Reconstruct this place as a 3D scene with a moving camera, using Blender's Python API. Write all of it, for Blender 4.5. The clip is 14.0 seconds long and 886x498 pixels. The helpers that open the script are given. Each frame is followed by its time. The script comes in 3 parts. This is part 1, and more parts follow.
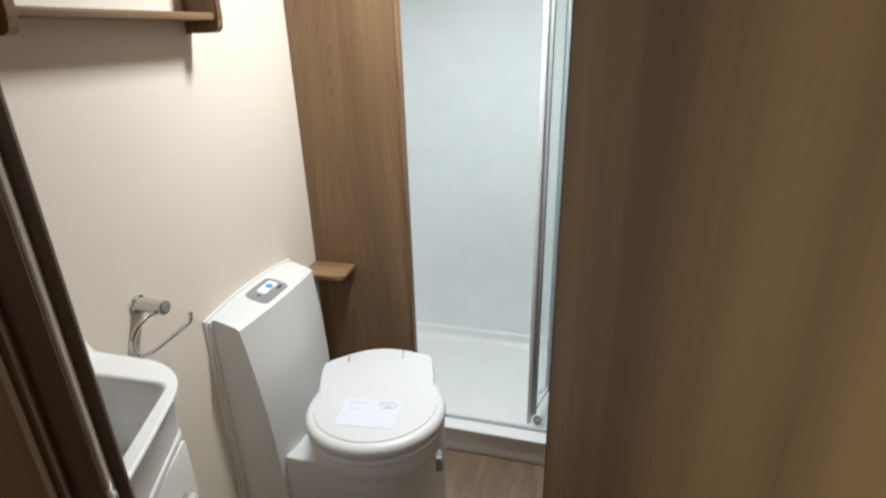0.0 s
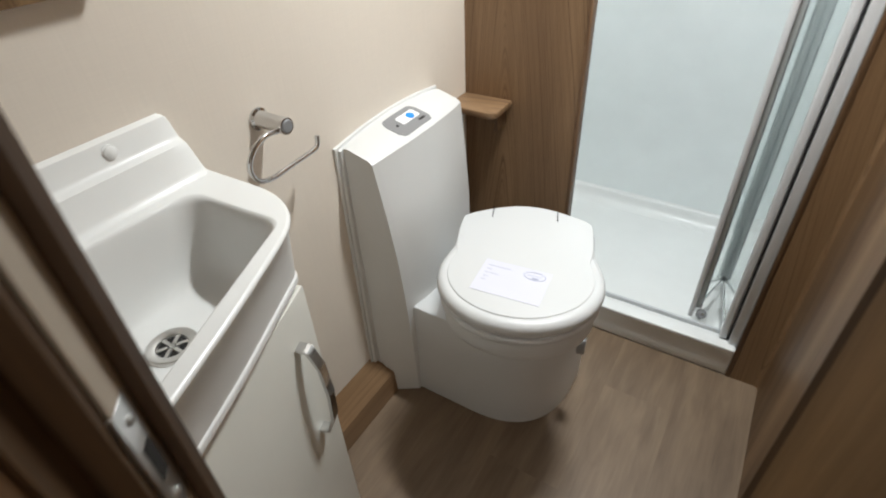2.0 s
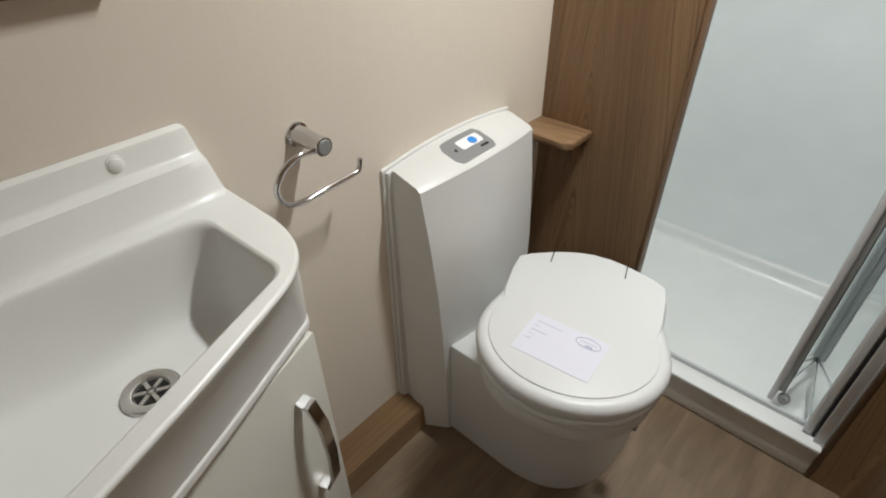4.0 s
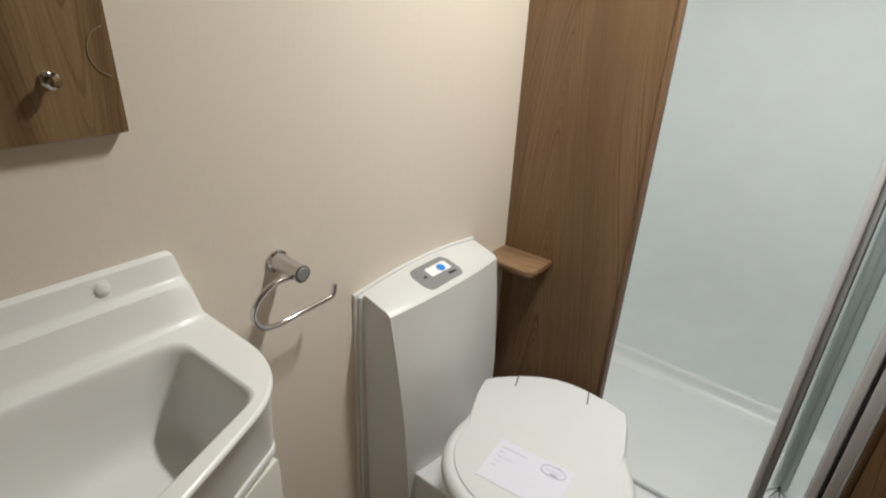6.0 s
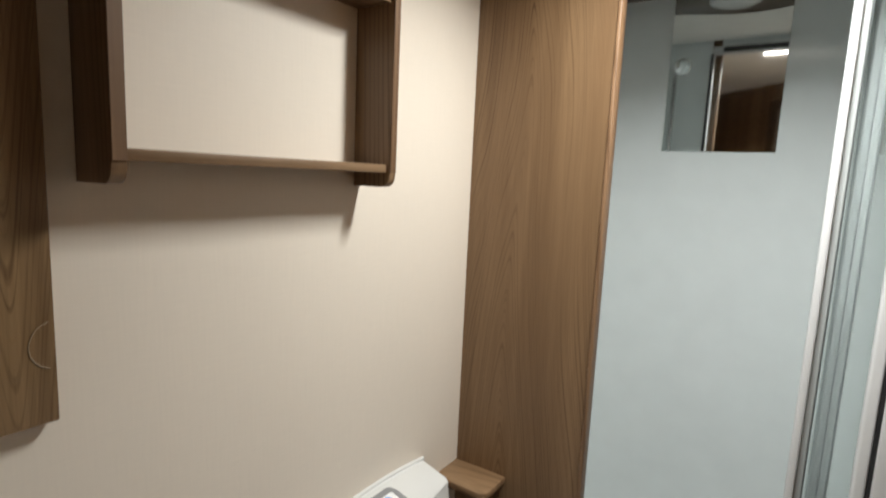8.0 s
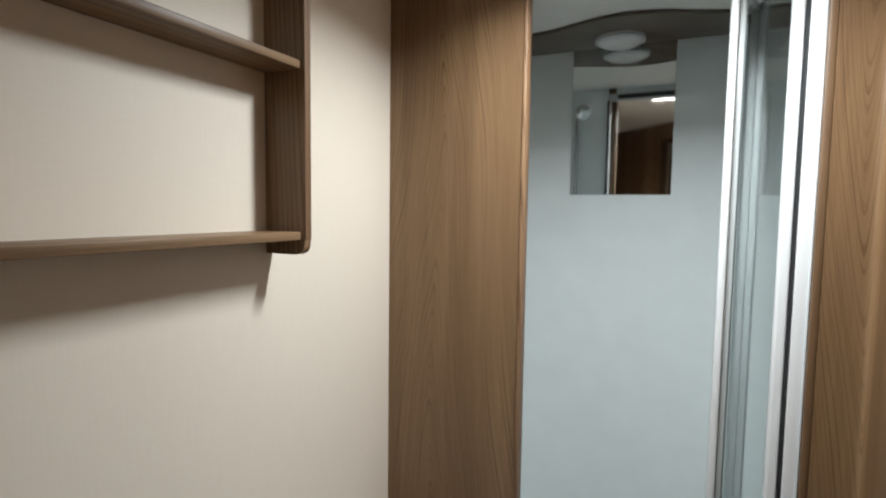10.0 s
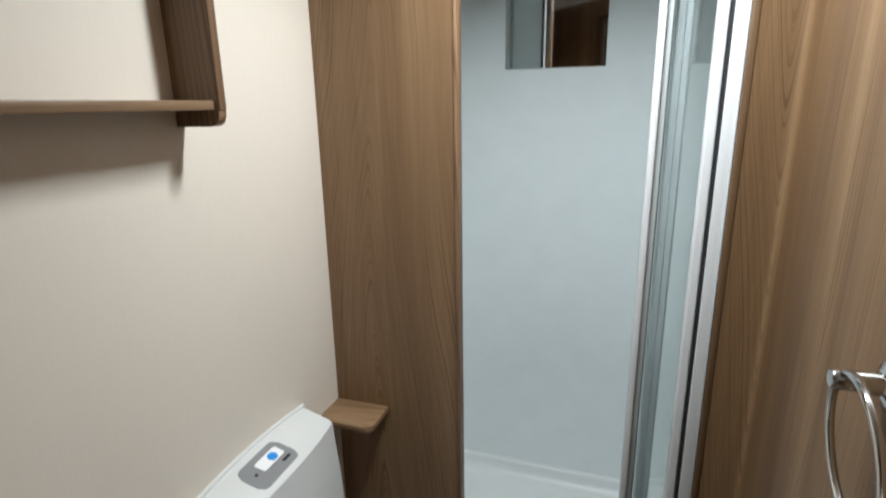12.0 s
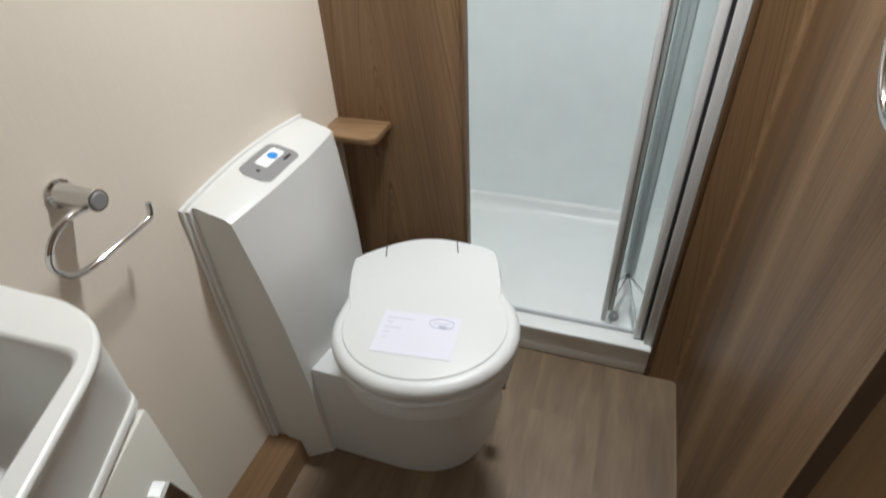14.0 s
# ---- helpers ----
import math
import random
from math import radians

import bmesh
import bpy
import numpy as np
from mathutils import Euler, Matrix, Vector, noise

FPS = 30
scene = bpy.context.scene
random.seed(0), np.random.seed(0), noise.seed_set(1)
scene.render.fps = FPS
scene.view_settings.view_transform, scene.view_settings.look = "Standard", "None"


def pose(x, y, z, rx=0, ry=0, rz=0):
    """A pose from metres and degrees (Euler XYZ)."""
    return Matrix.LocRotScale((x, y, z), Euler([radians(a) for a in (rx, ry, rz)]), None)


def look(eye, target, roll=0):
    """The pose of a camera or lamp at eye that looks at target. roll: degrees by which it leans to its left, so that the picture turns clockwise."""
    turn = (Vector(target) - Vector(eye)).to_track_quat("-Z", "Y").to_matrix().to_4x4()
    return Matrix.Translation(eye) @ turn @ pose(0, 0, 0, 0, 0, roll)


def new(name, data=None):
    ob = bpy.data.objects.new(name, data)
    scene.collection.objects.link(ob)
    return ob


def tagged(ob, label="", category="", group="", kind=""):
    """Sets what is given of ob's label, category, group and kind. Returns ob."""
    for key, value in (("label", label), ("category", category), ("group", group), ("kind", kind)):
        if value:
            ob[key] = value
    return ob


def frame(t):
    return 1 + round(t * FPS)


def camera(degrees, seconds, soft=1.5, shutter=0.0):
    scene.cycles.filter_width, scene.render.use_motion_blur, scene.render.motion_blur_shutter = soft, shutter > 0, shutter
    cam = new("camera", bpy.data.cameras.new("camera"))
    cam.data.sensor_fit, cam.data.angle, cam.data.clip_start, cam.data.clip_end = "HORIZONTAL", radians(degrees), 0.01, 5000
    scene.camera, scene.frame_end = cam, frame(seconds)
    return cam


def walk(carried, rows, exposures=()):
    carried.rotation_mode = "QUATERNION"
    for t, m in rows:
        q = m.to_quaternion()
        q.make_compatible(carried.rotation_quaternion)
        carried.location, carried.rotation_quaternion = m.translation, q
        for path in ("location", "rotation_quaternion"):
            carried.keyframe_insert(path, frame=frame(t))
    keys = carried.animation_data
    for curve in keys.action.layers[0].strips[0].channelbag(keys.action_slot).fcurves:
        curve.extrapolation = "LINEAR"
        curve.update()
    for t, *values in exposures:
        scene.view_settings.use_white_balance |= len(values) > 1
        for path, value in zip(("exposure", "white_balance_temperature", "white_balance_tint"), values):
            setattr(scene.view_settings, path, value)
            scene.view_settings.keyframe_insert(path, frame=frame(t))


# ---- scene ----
cam = camera(79.6, 14.0, soft=2.0, shutter=0.4)
PATH = [
    (0, (0.87, 0.032, 1.436), (0.358, 1.812, 0.68), -1.6),
    (0.5, (0.837, 0.063, 1.398), (0.202, 1.718, 0.473), -2.0),
    (1, (0.807, 0.091, 1.345), (0.097, 1.627, 0.279), -2.4),
    (1.5, (0.774, 0.129, 1.318), (-0.025, 1.554, 0.165), -2.9),
    (2, (0.729, 0.235, 1.306), (-0.14, 1.555, 0.08), -3.0),
    (2.5, (0.7, 0.332, 1.298), (-0.241, 1.566, 0.037), -2.6),
    (5, (0.672, 0.384, 1.294), (-0.439, 1.616, 0.177), 0.9),
    (5.5, (0.687, 0.363, 1.315), (-0.435, 1.692, 0.328), 2.0),
    (6, (0.691, 0.352, 1.336), (-0.431, 1.772, 0.484), 2.6),
    (6.5, (0.689, 0.354, 1.372), (-0.427, 1.848, 0.648), 3.4),
    (7, (0.694, 0.361, 1.405), (-0.426, 1.916, 0.832), 3.2),
    (7.5, (0.689, 0.369, 1.435), (-0.42, 1.978, 1.011), 3.0),
    (8, (0.683, 0.368, 1.472), (-0.417, 2.015, 1.198), 2.6),
    (8.5, (0.681, 0.372, 1.506), (-0.396, 2.049, 1.337), 2.3),
    (11, (0.664, 0.399, 1.528), (-0.018, 2.267, 1.322), 0.4),
    (11.5, (0.668, 0.407, 1.5), (0.023, 2.267, 1.15), -0.3),
    (12, (0.671, 0.404, 1.474), (0.051, 2.232, 0.95), -1.0),
    (12.5, (0.684, 0.418, 1.433), (0.054, 2.173, 0.709), -1.7),
    (13, (0.687, 0.423, 1.392), (0.07, 2.084, 0.464), -2.9),
    (13.5, (0.684, 0.423, 1.352), (0.093, 1.98, 0.244), -3.1),
    (14, (0.678, 0.397, 1.287), (0.124, 1.869, 0.051), -3.2),
]
EXPOSURES = [(0.0, 0.36, 6400, 9), (0.5, 0.42, 6380, 9), (1.5, 0.54, 6400, 9), (2.5, 0.28, 6550, 9), (5.0, 0.06, 6780, 9), (6.0, 0.0, 6900, 9), (8.5, -0.12, 6680, 9),
             (11.0, -0.24, 6160, 7), (11.5, -0.20, 6120, 7), (12.5, -0.10, 6300, 7), (13.5, 0.10, 6400, 9), (14.0, 0.20, 6450, 9)]
walk(cam, [(t, look(eye, target, roll)) for t, eye, target, roll in PATH], EXPOSURES)

# ---- light and exposure ----
world = bpy.data.worlds.new("dim_interior")
scene.world = world
world.use_nodes = True
world.node_tree.nodes["Background"].inputs[0].default_value = (1.0, 0.93, 0.85, 1)
world.node_tree.nodes["Background"].inputs[1].default_value = 0.05


def area_lamp(name, m, sx, sy, watts, colour, spread=180):
    data = bpy.data.lights.new(name, "AREA")
    data.shape, data.size, data.size_y = "RECTANGLE", sx, sy
    data.energy, data.color, data.spread = watts, colour, radians(spread)
    ob = new(name, data)
    ob.matrix_world = m
    return ob


CEIL = 2.10
area_lamp("washroom_strip_lamp", pose(0.585, 1.26, CEIL - 0.036, 0, 0, 0), 0.23, 0.05, 13.8, (0.96, 1.0, 1.01), 150)
# added fill from the unseen west side, aimed at the open door leaf
area_lamp("corridor_window_light", pose(0.004, -0.66, 1.30, 0, -90, 0), 0.56, 0.56, 1.8, (1.0, 0.94, 0.84))
# added fill lamp, source unseen, brightens floor and toilet through the doorway
area_lamp("corridor_ceiling_lamp", pose(1.30, -0.70, CEIL - 0.042, 0, 0, 0), 0.30, 0.30, 3.2, (1.0, 0.95, 0.88))

# ---- materials ----


def material(name):
    m = bpy.data.materials.new(name)
    m.use_nodes = True
    return m, m.node_tree.nodes, m.node_tree.links, m.node_tree.nodes["Principled BSDF"]


def ramp(nodes, stops):
    r = nodes.new("ShaderNodeValToRGB")
    while len(r.color_ramp.elements) < len(stops):
        r.color_ramp.elements.new(0.5)
    for e, (p, c) in zip(r.color_ramp.elements, stops):
        e.position, e.color = p, (*c, 1)
    return r


def plain(name, colour, rough, metal=0.0, spread=0.04, scale=9.0, bump=0.02, bump_scale=220.0, coat=0.0, smear=0.05):
    """A moulded or painted surface: faint mottling, faint smears in the gloss and a fine relief."""
    m, n, l, b = material(name)
    tc = n.new("ShaderNodeTexCoord")
    noi = n.new("ShaderNodeTexNoise")
    noi.inputs["Scale"].default_value, noi.inputs["Detail"].default_value = scale, 4
    l.new(tc.outputs["Object"], noi.inputs["Vector"])
    r = ramp(n, [(0.3, tuple(c * (1 - spread) for c in colour)), (0.7, tuple(min(1, c * (1 + spread)) for c in colour))])
    l.new(noi.outputs[0], r.inputs[0])
    l.new(r.outputs[0], b.inputs["Base Color"])
    mp = n.new("ShaderNodeMapRange")
    mp.inputs[3].default_value, mp.inputs[4].default_value = max(0.02, rough - smear), rough + smear
    l.new(noi.outputs[0], mp.inputs[0])
    l.new(mp.outputs[0], b.inputs["Roughness"])
    b.inputs["Metallic"].default_value = metal
    b.inputs["Coat Weight"].default_value = coat
    if bump:
        fine = n.new("ShaderNodeTexNoise")
        fine.inputs["Scale"].default_value = bump_scale
        l.new(tc.outputs["Object"], fine.inputs["Vector"])
        bp = n.new("ShaderNodeBump")
        bp.inputs["Strength"].default_value, bp.inputs["Distance"].default_value = bump, 0.002
        l.new(fine.outputs[0], bp.inputs["Height"])
        l.new(bp.outputs[0], b.inputs["Normal"])
    return m


def wood(name, dark, mid, light, axis="z", shift=0.0, rough=0.45, streak=1.0, contrast=1.3, per_object=False, length=1.0, figure=0.13, banding=0.22, pore=7.0, grain=0.20, heart=None):
    """Wood-grain laminate: broad tonal bands, cathedral figure and fine pores along one axis."""
    m, n, l, b = material(name)
    tc = n.new("ShaderNodeTexCoord")
    along = {"x": 0, "y": 1, "z": 2}[axis]

    def stretched(across, lengthwise, offset):
        mp = n.new("ShaderNodeMapping")
        s = [across, across, across]
        s[along] = lengthwise
        mp.inputs["Scale"].default_value = s
        mp.inputs["Location"].default_value = (shift + offset, shift * 0.7 + offset, shift * 1.3)
        l.new(tc.outputs["Object"], mp.inputs["Vector"])
        if per_object:
            info = n.new("ShaderNodeObjectInfo")
            add = n.new("ShaderNodeVectorMath")
            add.operation = "ADD"
            mul = n.new("ShaderNodeMath")
            mul.operation, mul.inputs[1].default_value = "MULTIPLY", 37.0
            l.new(info.outputs["Random"], mul.inputs[0])
            l.new(mp.outputs[0], add.inputs[0])
            l.new(mul.outputs[0], add.inputs[1])
            return add.outputs[0]
        return mp.outputs[0]

    def noise_node(vec, detail, rough_=0.55, dist=0.0):
        t = n.new("ShaderNodeTexNoise")
        t.inputs["Scale"].default_value, t.inputs["Detail"].default_value = 1.0, detail
        t.inputs["Roughness"].default_value, t.inputs["Distortion"].default_value = rough_, dist
        l.new(vec, t.inputs["Vector"])
        return t.outputs[0]

    broad = noise_node(stretched(7 * streak, 0.30 * length, 0.0), 3, 0.5, 0.5)
    band = noise_node(stretched(26 * streak, 0.7 * length, 4.1), 4, 0.55, 0.8)
    pores = noise_node(stretched(260, pore, 8.3), 3, 0.65)
    # growth rings cut lengthwise: contour lines of a slow, long-drawn field
    field = noise_node(stretched(6.0 * streak, 0.40 * length, 1.7), 0, 0.3, 0.0)
    k = n.new("ShaderNodeMath")
    k.operation, k.inputs[1].default_value = "MULTIPLY", 150.0
    l.new(field, k.inputs[0])
    phase = k.outputs[0]
    if heart:
        # flat-sawn board: nested pointed arches about a wandering centre line
        face, centre, flip = heart

        def calc(op, a, b=None):
            q = n.new("ShaderNodeMath")
            q.operation = op
            for socket, value in zip(q.inputs, (a, b)):
                if isinstance(value, (int, float)):
                    socket.default_value = value
                elif value is not None:
                    l.new(value, socket)
            return q.outputs[0]
        sep = n.new("ShaderNodeSeparateXYZ")
        l.new(tc.outputs["Object"], sep.inputs[0])
        wander = noise_node(stretched(0.0, 0.8, 2.9), 1)
        wobble = noise_node(stretched(11.0, 0.55, 6.1), 1)
        across = calc("SUBTRACT", sep.outputs[1], sep.outputs[0]) if face == 2 else sep.outputs[face]
        u = calc("ADD", calc("SUBTRACT", across, centre), calc("MULTIPLY", calc("SUBTRACT", wander, 0.5), 0.16))
        bow = calc("SQRT", calc("ADD", calc("MULTIPLY", u, u), 0.00005))
        rise = calc("MULTIPLY", sep.outputs[2], 32.0 * flip)
        phase = calc("ADD", calc("ADD", calc("MULTIPLY", bow, 300.0), rise), calc("MULTIPLY", wobble, 19.0))
        comb = n.new("ShaderNodeCombineXYZ")
        l.new(phase, comb.inputs[0])
        uneven = noise_node(comb.outputs[0], 2, 0.6)
    sine = n.new("ShaderNodeMath")
    sine.operation = "SINE"
    l.new(phase, sine.inputs[0])
    lines = n.new("ShaderNodeMapRange")
    lines.inputs[1].default_value, lines.inputs[2].default_value = -1.0, -0.30
    l.new(sine.outputs[0], lines.inputs[0])
    if heart:
        lines.inputs[1].default_value, lines.inputs[2].default_value = 0.38, 0.50
        l.new(uneven, lines.inputs[0])
        reach = (0.22, 0.42)
    else:
        reach = (0.42, 0.56)
    patch = n.new("ShaderNodeMapRange")
    patch.inputs[1].default_value, patch.inputs[2].default_value = reach
    l.new(noise_node(stretched(5.0 * streak, 0.8 * length, 11.3), 1), patch.inputs[0])
    only = n.new("ShaderNodeMix")
    only.inputs[2].default_value = 0.85
    l.new(patch.outputs[0], only.inputs[0])
    l.new(lines.outputs[0], only.inputs[3])

    def mix(a, bb, f):
        k = n.new("ShaderNodeMix")
        k.inputs[0].default_value = f
        l.new(a, k.inputs[2])
        l.new(bb, k.inputs[3])
        return k.outputs[0]

    v = mix(mix(mix(broad, band, banding), pores, grain), only.outputs[0], figure)
    shifted = n.new("ShaderNodeMath")
    shifted.operation, shifted.inputs[1].default_value = "SUBTRACT", 0.36 * figure
    l.new(v, shifted.inputs[0])
    v = shifted.outputs[0]
    half = 0.17 / contrast
    r = ramp(n, [(0.5 - half, dark), (0.5, mid), (0.5 + half, light)])
    l.new(v, r.inputs[0])
    l.new(r.outputs[0], b.inputs["Base Color"])
    mp = n.new("ShaderNodeMapRange")
    mp.inputs[3].default_value, mp.inputs[4].default_value = rough + 0.1, rough - 0.06
    l.new(band, mp.inputs[0])
    l.new(mp.outputs[0], b.inputs["Roughness"])
    bp = n.new("ShaderNodeBump")
    bp.inputs["Strength"].default_value, bp.inputs["Distance"].default_value = 0.12, 0.001
    l.new(pores, bp.inputs["Height"])
    l.new(bp.outputs[0], b.inputs["Normal"])
    return m


def vinyl_wall(name, colour):
    """Cream washable wallboard with a faint woven print of short upright and level threads."""
    m, n, l, b = material(name)
    tc = n.new("ShaderNodeTexCoord")

    def threads(s):
        mp = n.new("ShaderNodeMapping")
        mp.inputs["Scale"].default_value = s
        l.new(tc.outputs["Object"], mp.inputs["Vector"])
        t = n.new("ShaderNodeTexNoise")
        t.inputs["Scale"].default_value, t.inputs["Detail"].default_value = 1.0, 3
        l.new(mp.outputs[0], t.inputs["Vector"])
        return t.outputs[0]

    up, level, blotch = threads((260, 260, 14)), threads((22, 22, 420)), threads((3, 3, 2))
    k = n.new("ShaderNodeMix")
    k.inputs[0].default_value = 0.5
    l.new(up, k.inputs[2])
    l.new(level, k.inputs[3])
    k2 = n.new("ShaderNodeMix")
    k2.inputs[0].default_value = 0.3
    l.new(k.outputs[0], k2.inputs[2])
    l.new(blotch, k2.inputs[3])
    r = ramp(n, [(0.33, tuple(c * 0.968 for c in colour)), (0.66, tuple(c * 1.026 for c in colour))])
    l.new(k2.outputs[0], r.inputs[0])
    l.new(r.outputs[0], b.inputs["Base Color"])
    b.inputs["Roughness"].default_value = 0.52
    bp = n.new("ShaderNodeBump")
    bp.inputs["Strength"].default_value, bp.inputs["Distance"].default_value = 0.10, 0.0006
    l.new(k.outputs[0], bp.inputs["Height"])
    l.new(bp.outputs[0], b.inputs["Normal"])
    return m


def glass(name, tint):
    m, n, l, b = material(name)
    b.inputs["Base Color"].default_value = (*tint, 1)
    b.inputs["Transmission Weight"].default_value = 1.0
    b.inputs["Roughness"].default_value = 0.03
    b.inputs["IOR"].default_value = 1.45
    return m


def glowing(name, colour, strength):
    m, n, l, b = material(name)
    b.inputs["Base Color"].default_value = (0.9, 0.9, 0.88, 1)
    b.inputs["Emission Color"].default_value = (*colour, 1)
    b.inputs["Emission Strength"].default_value = strength
    return m


OAK = ((0.100, 0.053, 0.024), (0.190, 0.112, 0.057), (0.285, 0.180, 0.099))
DOOR = ((0.108, 0.059, 0.022), (0.208, 0.121, 0.051), (0.325, 0.199, 0.090))
wood_partition = wood("walnut_laminate_partition", *(tuple(c * f for c, f in zip(k, (0.91, 0.885, 0.835))) for k in OAK), shift=2.3, figure=0.17, banding=0.24, grain=0.18, contrast=1.1, length=1.1, heart=(0, 0.12, 1))
wood_wall = wood("walnut_laminate_wall", *(tuple(c * f for c, f in zip(k, (0.90, 0.865, 0.79))) for k in OAK), shift=7.9, contrast=1.25, banding=0.18, figure=0.12, grain=0.16, heart=(2, 0.585, -1))
wood_filler = wood("walnut_laminate_filler", *OAK, shift=3.1, streak=0.7, length=0.4, figure=0.0)
wood_door = wood("walnut_laminate_door", *DOOR, shift=14.3, streak=0.7, contrast=1.45, rough=0.6, length=0.25, figure=0.0, banding=0.12, pore=10.0, grain=0.10)
# walnut scaled down: the frame's shade is in the colour; kickboard shares it
wood_frame_shaded = wood("walnut_laminate_frame_shaded", *(tuple(c * f for c, f in zip(k, (0.32, 0.27, 0.18))) for k in OAK), shift=4.4, rough=0.62)
# same laminate as the lining, darkened in colour for the unlit corridor side
wood_bulkhead_shaded = wood("walnut_laminate_bulkhead_shaded", *(tuple(c * f for c, f in zip(k, (0.44, 0.335, 0.19))) for k in OAK), shift=5.7, streak=0.7, rough=0.6, figure=0.05)
wood_edge = wood("walnut_edge_strip", *(tuple(c * f for c, f in zip(k, (0.84, 0.78, 0.76))) for k in OAK), shift=1.2, streak=2.0)
wood_shelf = wood("walnut_laminate_shelf", *(tuple(c * 0.9 for c in k) for k in OAK), axis="y", shift=5.1)
wood_plinth = wood("walnut_plinth_capping", *(tuple(c * f for c, f in zip(k, (1.12, 1.12, 1.12))) for k in OAK), axis="y", shift=8.8, figure=0.04)
wood_upright = wood("walnut_laminate_upright", *(tuple(c * 0.95 for c in k) for k in OAK), shift=6.6)
wood_board = wood("walnut_laminate_board", *(tuple(c * f for c, f in zip(k, (1.25, 1.30, 1.20))) for k in OAK), shift=9.7, streak=1.3, figure=0.12, heart=(1, 0.56, -1))
wood_small = wood("walnut_corner_shelf", *(tuple(c * 1.1 for c in k) for k in OAK), axis="x", shift=1.9)
seal_strip = plain("grey_brown_door_seal", (0.34, 0.285, 0.225), 0.7)
floor_vinyl = wood("wood_print_vinyl", (0.108, 0.071, 0.043), (0.170, 0.116, 0.072), (0.236, 0.167, 0.108), axis="y", shift=3.0,
                   rough=0.5, streak=1.3, per_object=True, length=7.0, figure=0.0, contrast=0.95, banding=0.40, grain=0.18)
joint_dark = plain("vinyl_joint", (0.13, 0.098, 0.071), 0.7)
cream = vinyl_wall("cream_wallboard", (0.74, 0.665, 0.575))
ceiling_white = plain("ceiling_board_white", (0.82, 0.80, 0.76), 0.55, bump=0.1, bump_scale=140)
shower_white = plain("glossy_white_shower_wall", (0.83, 0.875, 0.875), 0.135, spread=0.02, bump=0.03, bump_scale=90)
tray_white = plain("white_acrylic_tray", (0.80, 0.81, 0.80), 0.36, spread=0.02, bump=0.03, bump_scale=60)
ceramic = plain("white_toilet_plastic", (0.605, 0.612, 0.612), 0.40, spread=0.008, scale=4.0, bump=0.015, bump_scale=120, smear=0.012)
grey_shell = plain("off_white_cistern_plastic", (0.66, 0.66, 0.645), 0.38, spread=0.02, bump=0.03)
basin_white = plain("white_moulded_basin", (0.78, 0.78, 0.76), 0.32, spread=0.02, bump=0.02, bump_scale=90)
cab_white = plain("gloss_ivory_cabinet", (0.70, 0.69, 0.63), 0.30, spread=0.02, bump=0.02, bump_scale=60)
profile_white = plain("white_painted_aluminium", (0.58, 0.60, 0.61), 0.3, spread=0.03)
jamb_white = plain("white_powder_coated_jamb", (0.70, 0.71, 0.72), 0.35, spread=0.02)
profile_grey = plain("satin_grey_plastic", (0.45, 0.48, 0.48), 0.35, spread=0.04)
profile_pale = plain("pale_grey_plastic", (0.50, 0.53, 0.53), 0.35, spread=0.03)
seal_grey = plain("dark_grey_gasket", (0.10, 0.115, 0.115), 0.5)
rubber = plain("black_rubber_seal", (0.012, 0.012, 0.013), 0.6)
chrome = plain("polished_chrome", (0.62, 0.62, 0.62), 0.09, metal=1.0, spread=0.05, bump=0.0)
steel = plain("brushed_steel", (0.66, 0.65, 0.63), 0.34, metal=1.0, spread=0.06, bump=0.02)
panel_grey = plain("grey_control_panel", (0.235, 0.235, 0.24), 0.4, spread=0.04)
label_white = plain("white_printed_label", (0.82, 0.82, 0.82), 0.5, spread=0.01)
paper = plain("white_card_paper", (0.63, 0.63, 0.71), 0.6, spread=0.01)
ink = plain("grey_blue_ink", (0.52, 0.53, 0.62), 0.7)
ink_dark = plain("dark_ink", (0.30, 0.32, 0.44), 0.7)
blue = plain("blue_button", (0.02, 0.25, 0.70), 0.3, spread=0.03)
dark = plain("dark_gap", (0.012, 0.011, 0.010), 0.7)
brown_trim = plain("brown_roof_moulding", (0.13, 0.105, 0.085), 0.35, spread=0.08)
clear = glass("clear_shower_glass", (0.93, 0.965, 0.96))
hook_rim = plain("scuffed_clear_plastic", (0.34, 0.27, 0.19), 0.3)
mirror_m = plain("silvered_mirror", (0.88, 0.90, 0.89), 0.015, metal=1.0, spread=0.005, bump=0.0)
lamp_glow = glowing("strip_light_diffuser", (1.0, 0.95, 0.88), 9.0)
# glow for the pane of the added corridor window
fill_glow = glowing("fill_glow_pane", (0.9, 0.96, 1.0), 4.0)
dome_white = plain("opal_dome", (0.85, 0.85, 0.84), 0.25)

# ---- mesh builders ----


def box(x0, x1, y0, y1, z0, z1, r=0.0, seg=2, bm=None):
    own = bmesh.new() if bm is None else bm
    got = bmesh.ops.create_cube(own, size=1)
    for v in got["verts"]:
        v.co = (x0 + (v.co.x + 0.5) * (x1 - x0), y0 + (v.co.y + 0.5) * (y1 - y0), z0 + (v.co.z + 0.5) * (z1 - z0))
    if r:
        edges = {e for v in got["verts"] for e in v.link_edges}
        bmesh.ops.bevel(own, geom=list(edges), offset=r, segments=seg, affect="EDGES", profile=0.5)
    return own


